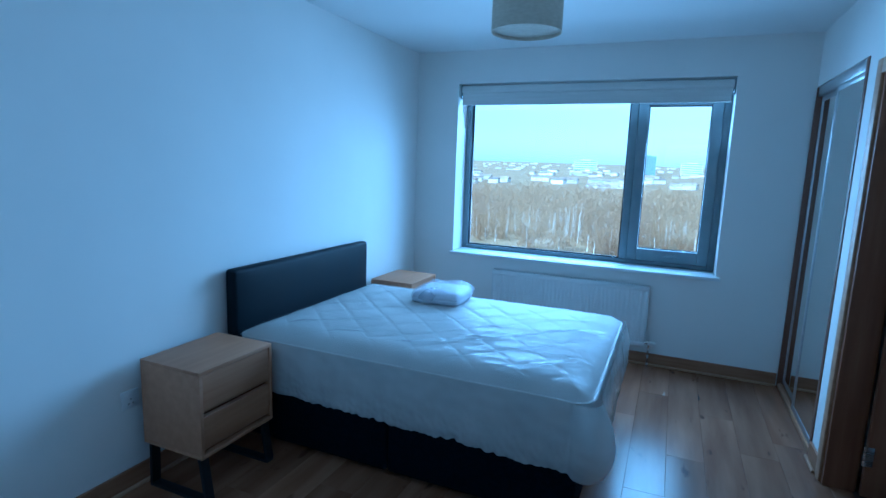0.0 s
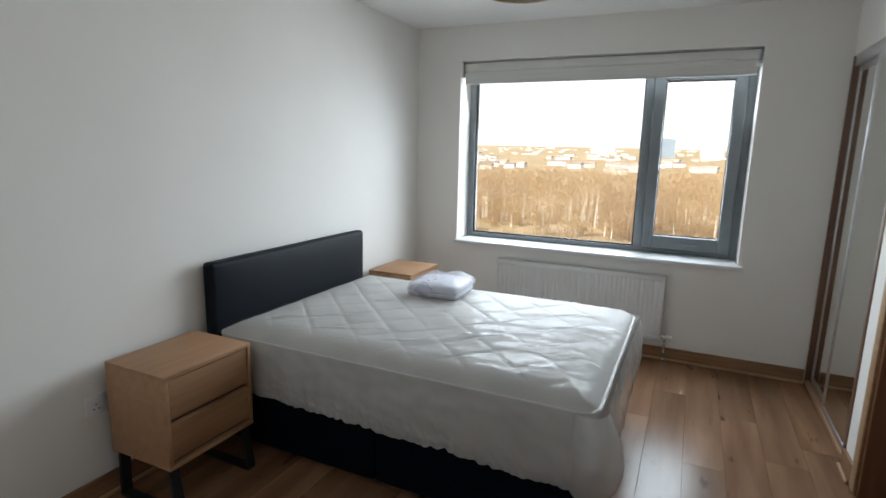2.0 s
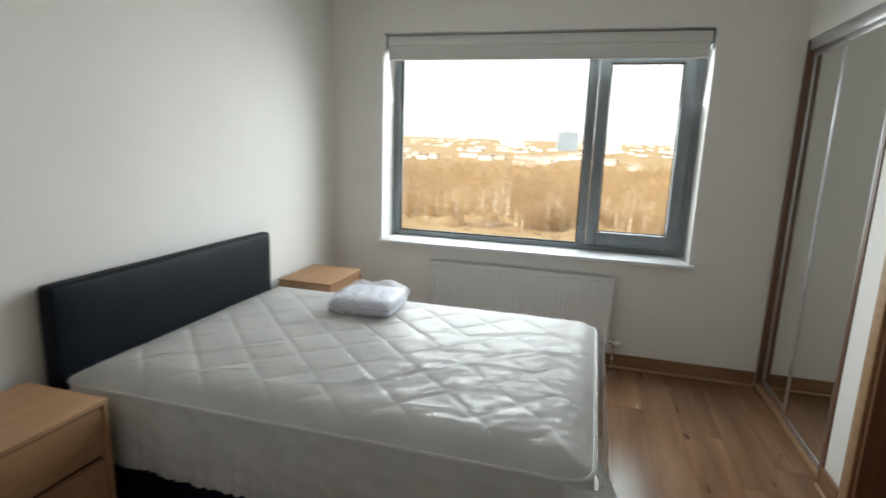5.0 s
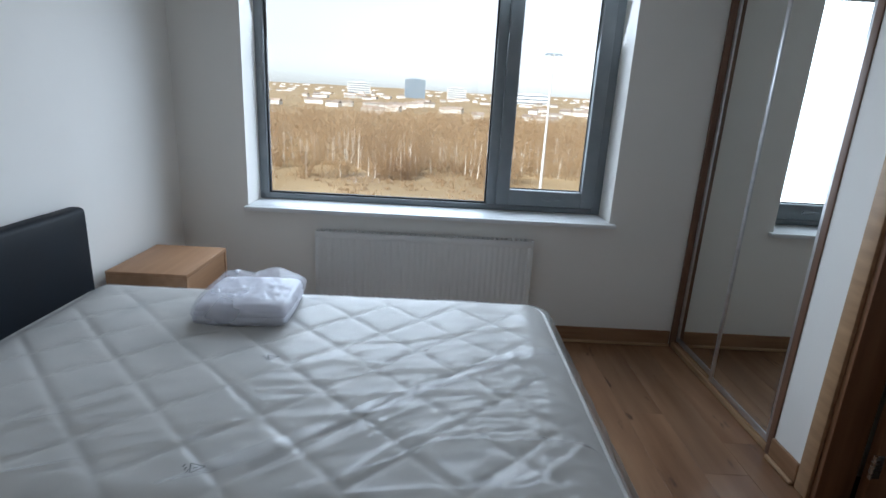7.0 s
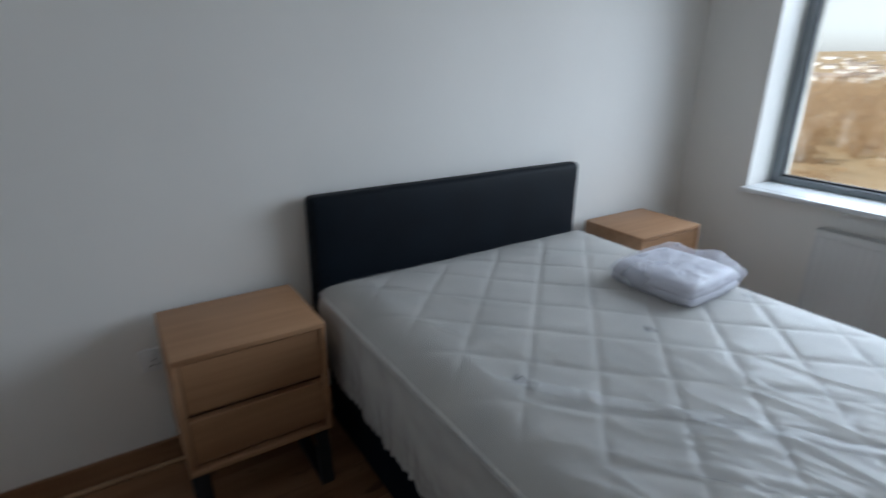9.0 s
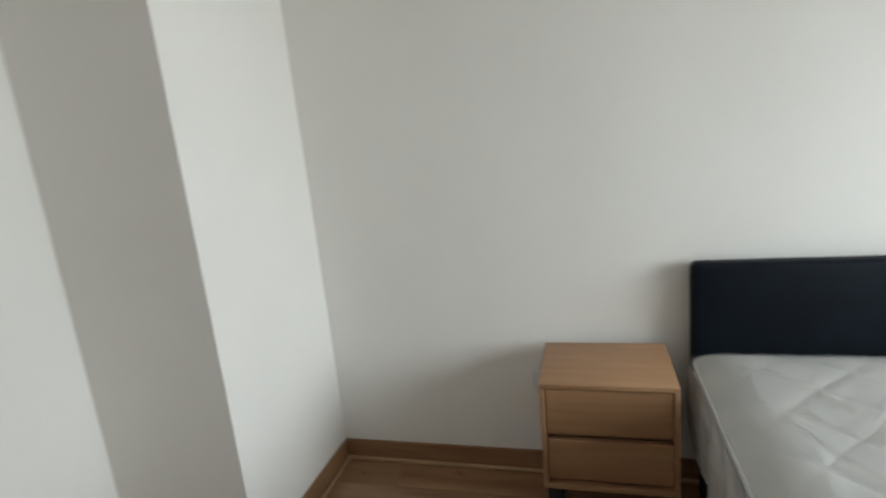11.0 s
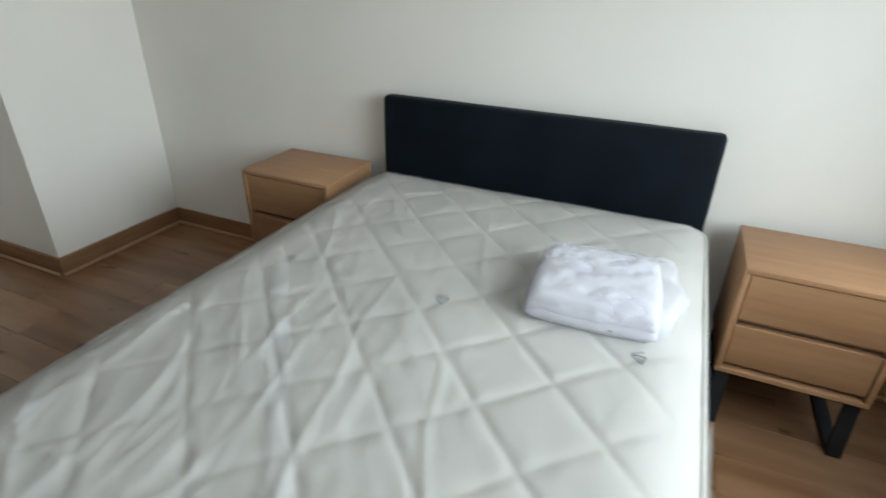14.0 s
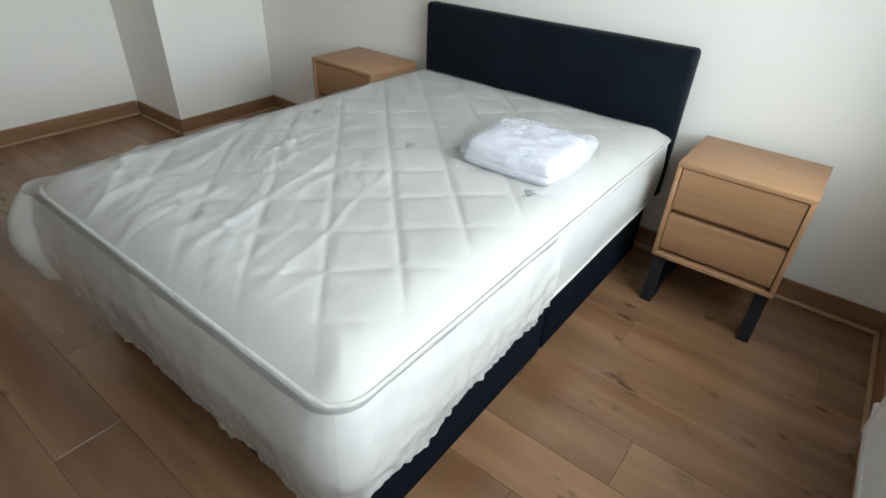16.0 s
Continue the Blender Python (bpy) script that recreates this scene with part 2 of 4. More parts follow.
# ---- the room ----
XE, YN, YS, ZC = 3.06, 4.175, -0.30, 2.535      # east, north, south faces and ceiling
PX, PY = 0.745, 0.276                          # pier in the south-west corner
WX0, WX1, WZ0, WZ1 = 0.398, 2.568, 0.775, 2.262  # window opening
DX0, DX1, DH = 2.0, 2.78, 2.04                 # entrance in the south wall
EY0, EY1 = 1.97, 2.80                          # doorway in the east wall
WY0, WH = 3.062, 2.17                           # wardrobe recess

floor = structure("floor", [((-0.12, -2.0, -0.16), (4.7, 4.62, -0.014))], UNDER, "brown oak laminate floor of wide planks", "floor")
structure("ceiling", [((-0.12, -2.0, ZC), (4.7, 4.62, ZC + 0.15))], CEIL, "plain white painted ceiling", "ceiling")
structure("wall_west", [((-0.12, -2.0, -0.014), (0, 4.62, ZC))], PAINT, "plain off-white painted wall behind the headboard", "wall")
structure("wall_pier", [((0, YS, -0.014), (PX, PY, ZC))], PAINT, "off-white boxed-out pier in the corner", "wall")
structure("wall_south", [((0, YS - 0.12, -0.014), (DX0, YS, ZC)), ((DX1, YS - 0.12, -0.014), (XE, YS, ZC)), ((DX0, YS - 0.12, DH), (DX1, YS, ZC))],
          PAINT, "off-white painted wall with the entrance", "wall")
structure("wall_north", [((0, YN, -0.014), (WX0, 4.62, ZC)), ((WX1, YN, -0.014), (4.7, 4.62, ZC)), ((WX0, YN, -0.014), (WX1, 4.62, WZ0)), ((WX0, YN, WZ1), (WX1, 4.62, ZC))],
          PAINT, "off-white painted wall around the window", "wall")
structure("wall_east", [((XE, -2.0, -0.014), (XE + 0.13, EY0, ZC)), ((XE, EY1, -0.014), (XE + 0.13, WY0, ZC)),
                        ((XE, EY0, DH), (XE + 0.13, EY1, ZC)), ((XE, WY0, WH), (XE + 0.13, YN, ZC))], PAINT, "off-white painted wall with an inner door and wardrobe recess", "wall")
structure("wall_wardrobe_recess", [((3.70, 3.0, -0.014), (3.80, YN, ZC)), ((XE + 0.13, 2.96, -0.014), (3.70, WY0, ZC)), ((XE + 0.13, WY0, WH + 0.1), (3.70, YN, WH + 0.15))], PAINT, "plain walls of the wardrobe recess", "wall")
# unseen box added beyond the inner door, so that no outside light leaks in
structure("wall_inner_room_unseen", [((4.6, 0.9, -0.014), (4.7, 2.96, ZC)), ((XE + 0.13, 0.9, -0.014), (4.6, 1.0, ZC)), ((3.80, 2.96, -0.014), (4.6, 3.06, ZC))], PAINT, "unseen plain walls added to keep light out beyond the inner door", "wall")
# never in view: added behind the entrance to block sun and sky
structure("wall_hall_unseen", [((1.5, -2.0, -0.014), (1.6, YS - 0.12, ZC)), ((0, -2.1, -0.014), (XE + 0.13, -2.0, ZC))], PAINT, "unseen plain walls added to close the hall against the sun", "wall")


# skirting boards with a light bead on the floor
def skirting(runs):
    bm, bb = bmesh.new(), bmesh.new()
    for (x0, y0), (x1, y1), (nx, ny) in runs:
        t, b = 0.014, 0.032
        lo = (min(x0, x1, x0 + nx * t, x1 + nx * t), min(y0, y1, y0 + ny * t, y1 + ny * t), 0.001)
        hi = (max(x0, x1, x0 + nx * t, x1 + nx * t), max(y0, y1, y0 + ny * t, y1 + ny * t), 0.10)
        box_bm(bm, lo, hi, 0.004)
        a0, a1 = t + 0.001, b
        lo = (min(x0 + nx * a0, x1 + nx * a0, x0 + nx * a1, x1 + nx * a1), min(y0 + ny * a0, y1 + ny * a0, y0 + ny * a1, y1 + ny * a1), 0.001)
        hi = (max(x0 + nx * a0, x1 + nx * a0, x0 + nx * a1, x1 + nx * a1), max(y0 + ny * a0, y1 + ny * a0, y0 + ny * a1, y1 + ny * a1), 0.018)
        box_bm(bb, lo, hi, 0.006, 3)
    ob = tagged(link("baseboard", bm, SKIRT), "brown oak-veneer skirting board along the walls", "skirting board", kind="structure")
    part("bead", bb, BEAD, ob, "light brown floor bead")


skirting([((0.0, PY + 0.001), (0.0, YN - 0.016), (1, 0)), ((0.016, PY), (PX + 0.014, PY), (0, 1)), ((PX, YS + 0.016), (PX, PY - 0.001), (1, 0)),
          ((PX + 0.016, YS), (DX0 - 0.072, YS), (0, 1)), ((0.001, YN), (XE - 0.01, YN), (0, -1)),
          ((XE, EY1 + 0.08), (XE, WY0 - 0.002), (-1, 0)), ((XE, 0.6), (XE, EY0 - 0.08), (-1, 0))])


# ---- doors ----
def architrave(bm, axis, wall, out, a0, a1, h, w=0.07, t=0.018):
    """A three-sided trim round an opening from a0 to a1 along the wall."""
    o = sorted((wall, wall + out * t))
    for s0, s1, z0, z1 in ((a0 - w, a0, 0.001, h + w), (a1, a1 + w, 0.001, h + w), (a0, a1, h, h + w)):
        if axis == 'y':
            box_bm(bm, (o[0], s0, z0), (o[1], s1, z1), 0.004)
        else:
            box_bm(bm, (s0, o[0], z0), (s1, o[1], z1), 0.004)
    return bm


def door_leaf(name, label, m, width, material):
    """A flush door: hinge edge at the origin, leaf along +x."""
    d = thing(name, label, "door", m, kind="structure")
    part("leaf", box((0.003, -0.02, 0.008), (width, 0.02, DH - 0.035), 0.003), material, d)
    for z in (0.22, 1.02, 1.80):
        hb = box((-0.012, -0.026, z - 0.05), (0.03, -0.0205, z + 0.05), 0.001)
        rod_bm(hb, (-0.004, -0.028, z - 0.05), (-0.004, -0.028, z + 0.05), 0.006)
        part("hinge", hb, CHROME, d, "satin steel hinge")
    for s in (-1, 1):
        y = 0.021 * s
        bm = rod((width - 0.06, y, 1.0), (width - 0.06, y + 0.008 * s, 1.0), 0.026, 24)
        rod_bm(bm, (width - 0.06, y + 0.008 * s, 1.0), (width - 0.06, y + 0.05 * s, 1.0), 0.009)
        rod_bm(bm, (width - 0.052, y + 0.05 * s, 1.0), (width - 0.18, y + 0.05 * s, 1.0), 0.009)
        part("handle", bm, CHROME, d, "satin steel lever handle")
    return d


def door_frame(name, label, jamb_boxes, trims):
    f = thing(name, label, "door frame", kind="structure")
    bm = bmesh.new()
    for lo, hi in jamb_boxes:
        box_bm(bm, lo, hi, 0.002)
    part("jamb", bm, DOORW, f, "dark brown door lining")
    for t in trims:
        part("architrave", architrave(bmesh.new(), *t), BEAD, f, "brown oak-veneer architrave")
    return f


door_frame("door_frame_south", "brown wooden frame round the entrance",
           [((DX0, YS - 0.125, 0), (DX0 + 0.028, YS + 0.004, DH)), ((DX1 - 0.028, YS - 0.125, 0), (DX1, YS + 0.004, DH)), ((DX0 + 0.028, YS - 0.125, DH - 0.028), (DX1 - 0.028, YS + 0.004, DH))],
           [('x', YS, 1, DX0, DX1, DH), ('x', YS - 0.12, -1, DX0, DX1, DH)])
door_frame("door_frame_east", "brown wooden frame round the inner doorway",
           [((XE - 0.004, EY0, 0), (XE + 0.134, EY0 + 0.028, DH)), ((XE - 0.004, EY1 - 0.028, 0), (XE + 0.134, EY1, DH)), ((XE - 0.004, EY0 + 0.028, DH - 0.028), (XE + 0.134, EY1 - 0.028, DH))],
           [('y', XE, -1, EY0, EY1, DH), ('y', XE + 0.13, 1, EY0, EY1, DH)])
door_leaf("door_1", "brown wood-veneer entrance door standing wide open", pose(DX1 - 0.006, YS + 0.02, 0, 0, 0, 88), 0.715, DOORW)
door_leaf("door_2", "dark brown wood-veneer inner door standing open", pose(XE + 0.142, EY1 - 0.052, 0, 0, 0, -4), 0.72, DOORW)

# ---- window ----
win = thing("window_1", "grey-framed window with a fixed pane and an opening casement", "window", kind="structure")
YF0, YF1, YG = 4.40, 4.48, 4.44
MX0, MX1 = 1.835, 1.895


def ring(x0, z0, x1, z1, w, y0, y1, bevel=0.004, wb=None):
    bm = bmesh.new()
    wb = w if wb is None else wb
    box_bm(bm, (x0, y0, z0), (x0 + w, y1, z1), bevel)
    box_bm(bm, (x1 - w, y0, z0), (x1, y1, z1), bevel)
    box_bm(bm, (x0 + w, y0, z0), (x1 - w, y1, z0 + wb), bevel)
    box_bm(bm, (x0 + w, y0, z1 - w), (x1 - w, y1, z1), bevel)
    return bm


part("window_frame", ring(WX0, WZ0 + 0.006, WX1, WZ1, 0.052, YF0, YF1, wb=0.035), ALU, win)
part("head_rail", box((WX0 + 0.052, YF0, WZ1 - 0.10), (WX1 - 0.052, YF1, WZ1 - 0.0525), 0.003), ALU, win)
part("mullion", box((MX0, YF0, WZ0 + 0.042), (MX1, YF1, WZ1 - 0.042), 0.004), ALU, win)
part("gasket", ring(WX0 + 0.053, WZ0 + 0.042, MX0 - 0.001, WZ1 - 0.101, 0.010, YG - 0.02, YG + 0.006, 0.002), GASKET, win, "black rubber gasket")
pane = part("pane", box((WX0 + 0.06, YG, WZ0 + 0.048), (MX0 - 0.008, YG + 0.006, WZ1 - 0.107)), GLASS, win, "clear fixed pane")
sash = part("casement", ring(MX1 + 0.003, WZ0 + 0.045, WX1 - 0.054, WZ1 - 0.102, 0.078, YF0 - 0.018, YF1 - 0.02, 0.006, wb=0.098), ALU, win, "grey opening casement")
pane2 = part("pane", box((MX1 + 0.079, YG, WZ0 + 0.141), (WX1 - 0.130, YG + 0.006, WZ1 - 0.178)), GLASS, sash, "clear casement pane")
part("gasket", ring(MX1 + 0.082, WZ0 + 0.144, WX1 - 0.133, WZ1 - 0.181, 0.006, YG - 0.012, YG - 0.001, 0.001), GASKET, sash)
for p in (pane, pane2):
    p.visible_shadow = False
hx = (MX1 + WX1) / 2 + 0.01
hbm = box((hx - 0.035, YF0 - 0.03, WZ0 + 0.08), (hx + 0.035, YF0 - 0.0185, WZ0 + 0.11), 0.004)
box_bm(hbm, (hx - 0.06, YF0 - 0.05, WZ0 + 0.088), (hx + 0.055, YF0 - 0.034, WZ0 + 0.104), 0.006)
box_bm(hbm, (hx - 0.012, YF0 - 0.036, WZ0 + 0.088), (hx + 0.012, YF0 - 0.028, WZ0 + 0.104), 0.001)
part("handle", hbm, ALU, sash, "grey casement handle")
part("window_sill", box((0.385, 4.128, WZ0 - 0.022), (2.60, YN - 0.002, WZ0 + 0.004), 0.006), UPVC, win, "white sill board")
part("sill_inner", box((WX0 + 0.002, YN - 0.002, WZ0 + 0.001), (WX1 - 0.002, YF0 - 0.002, WZ0 + 0.005), 0.001), UPVC, win, "white sill board")

blind = thing("roller_blind", "off-white roller blind rolled up at the window head", "blind")
part("cassette", box((WX0 + 0.012, 4.215, 2.185), (WX1 - 0.012, 4.30, 2.248), 0.012, 3), BLIND, blind)
rb = rod((WX0 + 0.02, 4.262, 2.178), (WX1 - 0.02, 4.262, 2.178), 0.030, 20)
part("roll", rb, BLIND, blind)
part("fabric", box((WX0 + 0.018, 4.234, 2.095), (WX1 - 0.025, 4.237, 2.184)), BLIND, blind)
part("bottom_bar", box((WX0 + 0.018, 4.228, 2.083), (WX1 - 0.025, 4.243, 2.098), 0.004), BLIND, blind)
for sx in (WX0 + 0.003, WX1 - 0.011):
    part("bracket", box((sx, 4.222, 2.14), (sx + 0.008, 4.30, 2.256), 0.002), ALU, blind, "grey end bracket")

# ---- radiator ----
rad = thing("radiator", "white enamelled panel radiator with vertical ribs under the window", "radiator")
RX0, RX1, RZ0, RZ1 = 0.815, 2.11, 0.165, 0.655
bm = bmesh.new()
n = 38
prof = []
for i in range(n):
    xa = RX0 + 0.02 + (RX1 - RX0 - 0.04) * i / n
    wd = (RX1 - RX0 - 0.04) / n
    prof += [(xa, 4.100), (xa + wd * 0.30, 4.100), (xa + wd * 0.42, 4.1022), (xa + wd * 0.88, 4.1022)]
prof.append((RX1 - 0.02, 4.100))
lo = [bm.verts.new((x, y, RZ0 + 0.035)) for x, y in prof]
hi = [bm.verts.new((x, y, RZ1 - 0.035)) for x, y in prof]
for i in range(len(prof) - 1):
    bm.faces.new((lo[i], lo[i + 1], hi[i + 1], hi[i]))
box_bm(bm, (RX0, 4.098, RZ0), (RX1, 4.106, RZ0 + 0.035), 0.003)
box_bm(bm, (RX0, 4.098, RZ1 - 0.035), (RX1, 4.106, RZ1), 0.003)
box_bm(bm, (RX0, 4.098, RZ0 + 0.035), (RX0 + 0.02, 4.106, RZ1 - 0.035), 0.001)
box_bm(bm, (RX1 - 0.02, 4.098, RZ0 + 0.035), (RX1, 4.106, RZ1 - 0.035), 0.001)
box_bm(bm, (RX0 + 0.01, 4.107, RZ0 + 0.01), (RX1 - 0.01, 4.15, RZ1 - 0.008))
part("panel", bm, RADW, rad)
for x in (RX0 - 0.004, RX1 - 0.001):
    part("side_cover", box((x, 4.100, RZ0 + 0.01), (x + 0.005, 4.155, RZ1 + 0.002), 0.001), RADW, rad)
bm = bmesh.new()
for i in range(44):
    x = RX0 + 0.01 + i * (RX1 - RX0 - 0.03) / 44
    box_bm(bm, (x, 4.100, RZ1 - 0.002), (x + 0.012, 4.155, RZ1 + 0.004))
box_bm(bm, (RX0, 4.100, RZ1 - 0.004), (RX1, 4.108, RZ1 + 0.004), 0.001)
box_bm(bm, (RX0, 4.150, RZ1 - 0.004), (RX1, 4.157, RZ1 + 0.004), 0.001)
part("top_grille", bm, RADW, rad)
for x, z in ((RX0 + 0.15, 0.3), (RX1 - 0.15, 0.3)):
    part("wall_bracket", box((x, 4.145, z), (x + 0.03, YN, z + 0.25), 0.002), RADW, rad)
for x, s in ((RX1, 1), (RX0, -1)):
    bm = rod((x - 0.005 * s, 4.12, RZ0 + 0.03), (x + 0.035 * s, 4.12, RZ0 + 0.03), 0.010)
    rod_bm(bm, (x + 0.035 * s, 4.12, RZ0 + 0.05), (x + 0.035 * s, 4.12, 0.0), 0.0075)
    v = part("valve", bm, CHROME, rad, "chrome radiator valve")
    part("valve_head", rod((x + 0.03 * s, 4.12, RZ0 + 0.03), (x + 0.085 * s, 4.12, RZ0 + 0.03), 0.016, 16, 0.013), PLATE, v, "white valve head")

# ---- wardrobe with sliding mirror doors ----
wd = thing("wardrobe", "built-in wardrobe with two sliding mirror doors", "wardrobe")
part("post", box((XE - 0.004, YN - 0.022, 0.0), (XE + 0.120, YN - 0.004, WH - 0.004), 0.002), DARKW, wd, "dark brown side post")
part("post", box((XE - 0.006, WY0 + 0.001, 0.0), (XE + 0.120, WY0 + 0.036, WH - 0.004), 0.002), DARKW, wd, "dark brown side post")
part("top_track", box((XE + 0.005, WY0 + 0.037, WH - 0.065), (XE + 0.120, YN - 0.022, WH - 0.004), 0.003), SILVER, wd, "silver top track")
bm = box((XE, WY0 + 0.037, 0.0), (XE + 0.120, YN - 0.022, 0.030), 0.003)
for y in (XE + 0.014, XE + 0.042):
    box_bm(bm, (y, WY0 + 0.037, 0.030), (y + 0.006, YN - 0.022, 0.037))
part("bottom_track", bm, BEAD, wd, "pale wood bottom track")
for x, y0, y1 in ((XE + 0.006, WY0 + 0.038, 3.66), (XE + 0.034, 3.60, YN - 0.024)):
    d = part("sliding_door", box((x + 0.008, y0 + 0.01, 0.05), (x + 0.022, y1 - 0.01, WH - 0.08)), DARKW, wd)
    part("mirror", box((x + 0.002, y0 + 0.024, 0.075), (x + 0.007, y1 - 0.024, WH - 0.095)), MIRROR, d, "mirror panel")
    for ya in (y0, y1 - 0.026):
        part("stile", box((x - 0.004, ya, 0.04), (x + 0.024, ya + 0.026, WH - 0.07), 0.004), SILVER, d, "silver stile")
    for z in (0.04, WH - 0.1):
        part("rail", box((x - 0.002, y0 + 0.026, z), (x + 0.022, y1 - 0.026, z + 0.034), 0.003), SILVER, d, "silver rail")


# ---- bed ----
bed = thing("bed", "double divan bed with a dark fabric base and black headboard", "bed")
BX0, BX1, BY0, BY1 = 0.105, 1.995, 1.808, 3.192
part("divan_base", box((BX0 + 0.012, BY0 + 0.025, 0.03), (1.03, BY1 - 0.03, 0.335), 0.02, 3), BASEFAB, bed)
part("divan_base", box((1.034, BY0 + 0.025, 0.03), (BX1 - 0.045, BY1 - 0.03, 0.335), 0.02, 3), BASEFAB, bed)
for x in (0.20, 0.92, 1.14, 1.85):
    for y in (BY0 + 0.1, BY1 - 0.1):
        part("glide", rod((x, y, 0.0), (x, y, 0.032), 0.022, 16, 0.028), BLACKM, bed)


def padded(lo, hi, r, puff, nx, nz):
    """A rounded upholstered slab standing in the y-z plane with a softly puffed face."""
    bm = box(lo, hi, r, 5)
    long_edges = [ed for ed in bm.edges if ed.calc_length() > 0.2]
    bmesh.ops.subdivide_edges(bm, edges=long_edges, cuts=14, use_grid_fill=True)
    cy, cz = (lo[1] + hi[1]) / 2, (lo[2] + hi[2]) / 2
    for v in bm.verts:
        fy = 1 - abs((v.co.y - cy) / (hi[1] - lo[1]) * 2) ** 6
        fz = 1 - abs((v.co.z - cz) / (hi[2] - lo[2]) * 2) ** 4
        if v.co.x > (lo[0] + hi[0]) / 2:
            v.co.x += puff * fy * fz + 0.0015 * noise.noise(v.co * 9)
        v.co.z += 0.0025 * noise.noise(Vector((v.co.y * 4, 1.7, v.co.z)))
    return bm


part("headboard", padded((0.018, 1.815, 0.30), (0.088, 3.187, 0.953), 0.022, 0.014, 10, 6), LEATHER, bed, "black padded leatherette headboard")

mat = thing("mattress", "white quilted double mattress with diamond stitching", "mattress", pose(0, 0, 0))
MR = 0.075


def edge_path(n, grow=0.0):
    """Points and normals round the mattress's plan, from the head round the foot and back, closed."""
    x0, x1, y0, y1, r = BX0 - grow, BX1 + grow, BY0 - grow, BY1 + grow, MR + grow
    segs = [((x0 + r, y0), (x1 - r, y0), None), ((x1 - r, y0 + r), r, -90), ((x1, y0 + r), (x1, y1 - r), None), ((x1 - r, y1 - r), r, 0),
            ((x1 - r, y1), (x0 + r, y1), None), ((x0 + r, y1 - r), r, 90), ((x0, y1 - r), (x0, y0 + r), None), ((x0 + r, y0 + r), r, 180)]
    lens = [math.dist(s[0], s[1]) if s[2] is None else math.pi * r / 2 for s in segs]
    total, out = sum(lens), []
    for i in range(n):
        d = total * i / n
        for s, ln in zip(segs, lens):
            if d <= ln:
                f = d / ln
                if s[2] is None:
                    dx, dy = (s[1][0] - s[0][0]) / ln, (s[1][1] - s[0][1]) / ln
                    out.append((s[0][0] + dx * d, s[0][1] + dy * d, dy, -dx))
                else:
                    an = radians(s[2] + 90 * f)
                    out.append((s[0][0] + r * math.cos(an), s[0][1] + r * math.sin(an), math.cos(an), math.sin(an)))
                break
            d -= ln
    return out, total


def bump_line(x, y, p, q, w, h):
    dx, dy = q[0] - p[0], q[1] - p[1]
    ln = math.hypot(dx, dy)
    t = ((x - p[0]) * dx + (y - p[1]) * dy) / ln / ln
    d = abs((x - p[0]) * dy - (y - p[1]) * dx) / ln
    f = max(0.0, min(1.0, t * 8)) * max(0.0, min(1.0, (1 - t) * 8))
    return h * f * math.exp(-(d / w) ** 2)


def quilt_z(x, y):
    ex, ey = min(x - BX0, BX1 - x), min(y - BY0, BY1 - y)
    e = max(0.0, min(ex, ey) if ex > MR or ey > MR else MR - math.hypot(max(0, MR - ex), max(0, MR - ey)))
    k = min(1.0, e / 0.17)
    z = 0.600 + 0.053 * (1 - (1 - k) ** 2.4)
    u, v = (x + y - 4.372) / 0.26, (x - y + 1.39) / 0.26
    du, dv = abs(u - round(u)) * 0.26, abs(v - round(v)) * 0.26
    d = min(du, dv) + 0.003 * noise.noise(Vector((x * 12, y * 12, 0)))
    z += k * (0.0060 * (1 - math.exp(-max(0, d) / 0.013)) - 0.004)
    z += k * 0.006 * noise.noise(Vector((x * 3.1, y * 3.1, 4)))
    foot = max(0.0, min(1.0, (x - 1.0) / 0.8)) * max(0.0, min(1.0, (2.9 - y) / 0.6))
    wr = noise.noise(Vector((x * 7 + y * 3, y * 16 - x * 5, 2.0)))
    z += k * (0.0008 + 0.0022 * foot) * (1 - abs(wr) * 2.2)
    return z


def mattress_grid(name, height, material, parent, label, NX, NY, grow=0.0):
    """A sheet over the mattress's plan, with rounded corners; height gives z from x and y."""
    X0, X1, Y0, Y1, R = BX0 - grow, BX1 + grow, BY0 - grow, BY1 + grow, MR + grow
    verts, faces = [], []
    for j in range(NY + 1):
        for i in range(NX + 1):
            x, y = X0 + (X1 - X0) * i / NX, Y0 + (Y1 - Y0) * j / NY
            cx = X0 + R if x < X0 + R else X1 - R if x > X1 - R else None
            cy = Y0 + R if y < Y0 + R else Y1 - R if y > Y1 - R else None
            if cx is not None and cy is not None:
                dx, dy = x - cx, y - cy
                ln = math.hypot(dx, dy)
                if ln > 1e-6:
                    k = max(abs(dx), abs(dy)) / ln
                    x, y = cx + dx * k, cy + dy * k
            verts.append((x, y, height(x, y)))
    for j in range(NY):
        for i in range(NX):
            k = j * (NX + 1) + i
            faces.append((k, k + 1, k + NX + 2, k + NX + 1))
    me = bpy.data.meshes.new(name)
    me.from_pydata(verts, [], faces)
    me.polygons.foreach_set("use_smooth", [True] * len(faces))
    me.materials.append(material)
    ob = new(name, me)
    ob.parent = parent
    if label:
        ob["label"] = label


mattress_grid("quilted_top", quilt_z, QUILT, mat, "white diamond-quilted top panel", 210, 156)


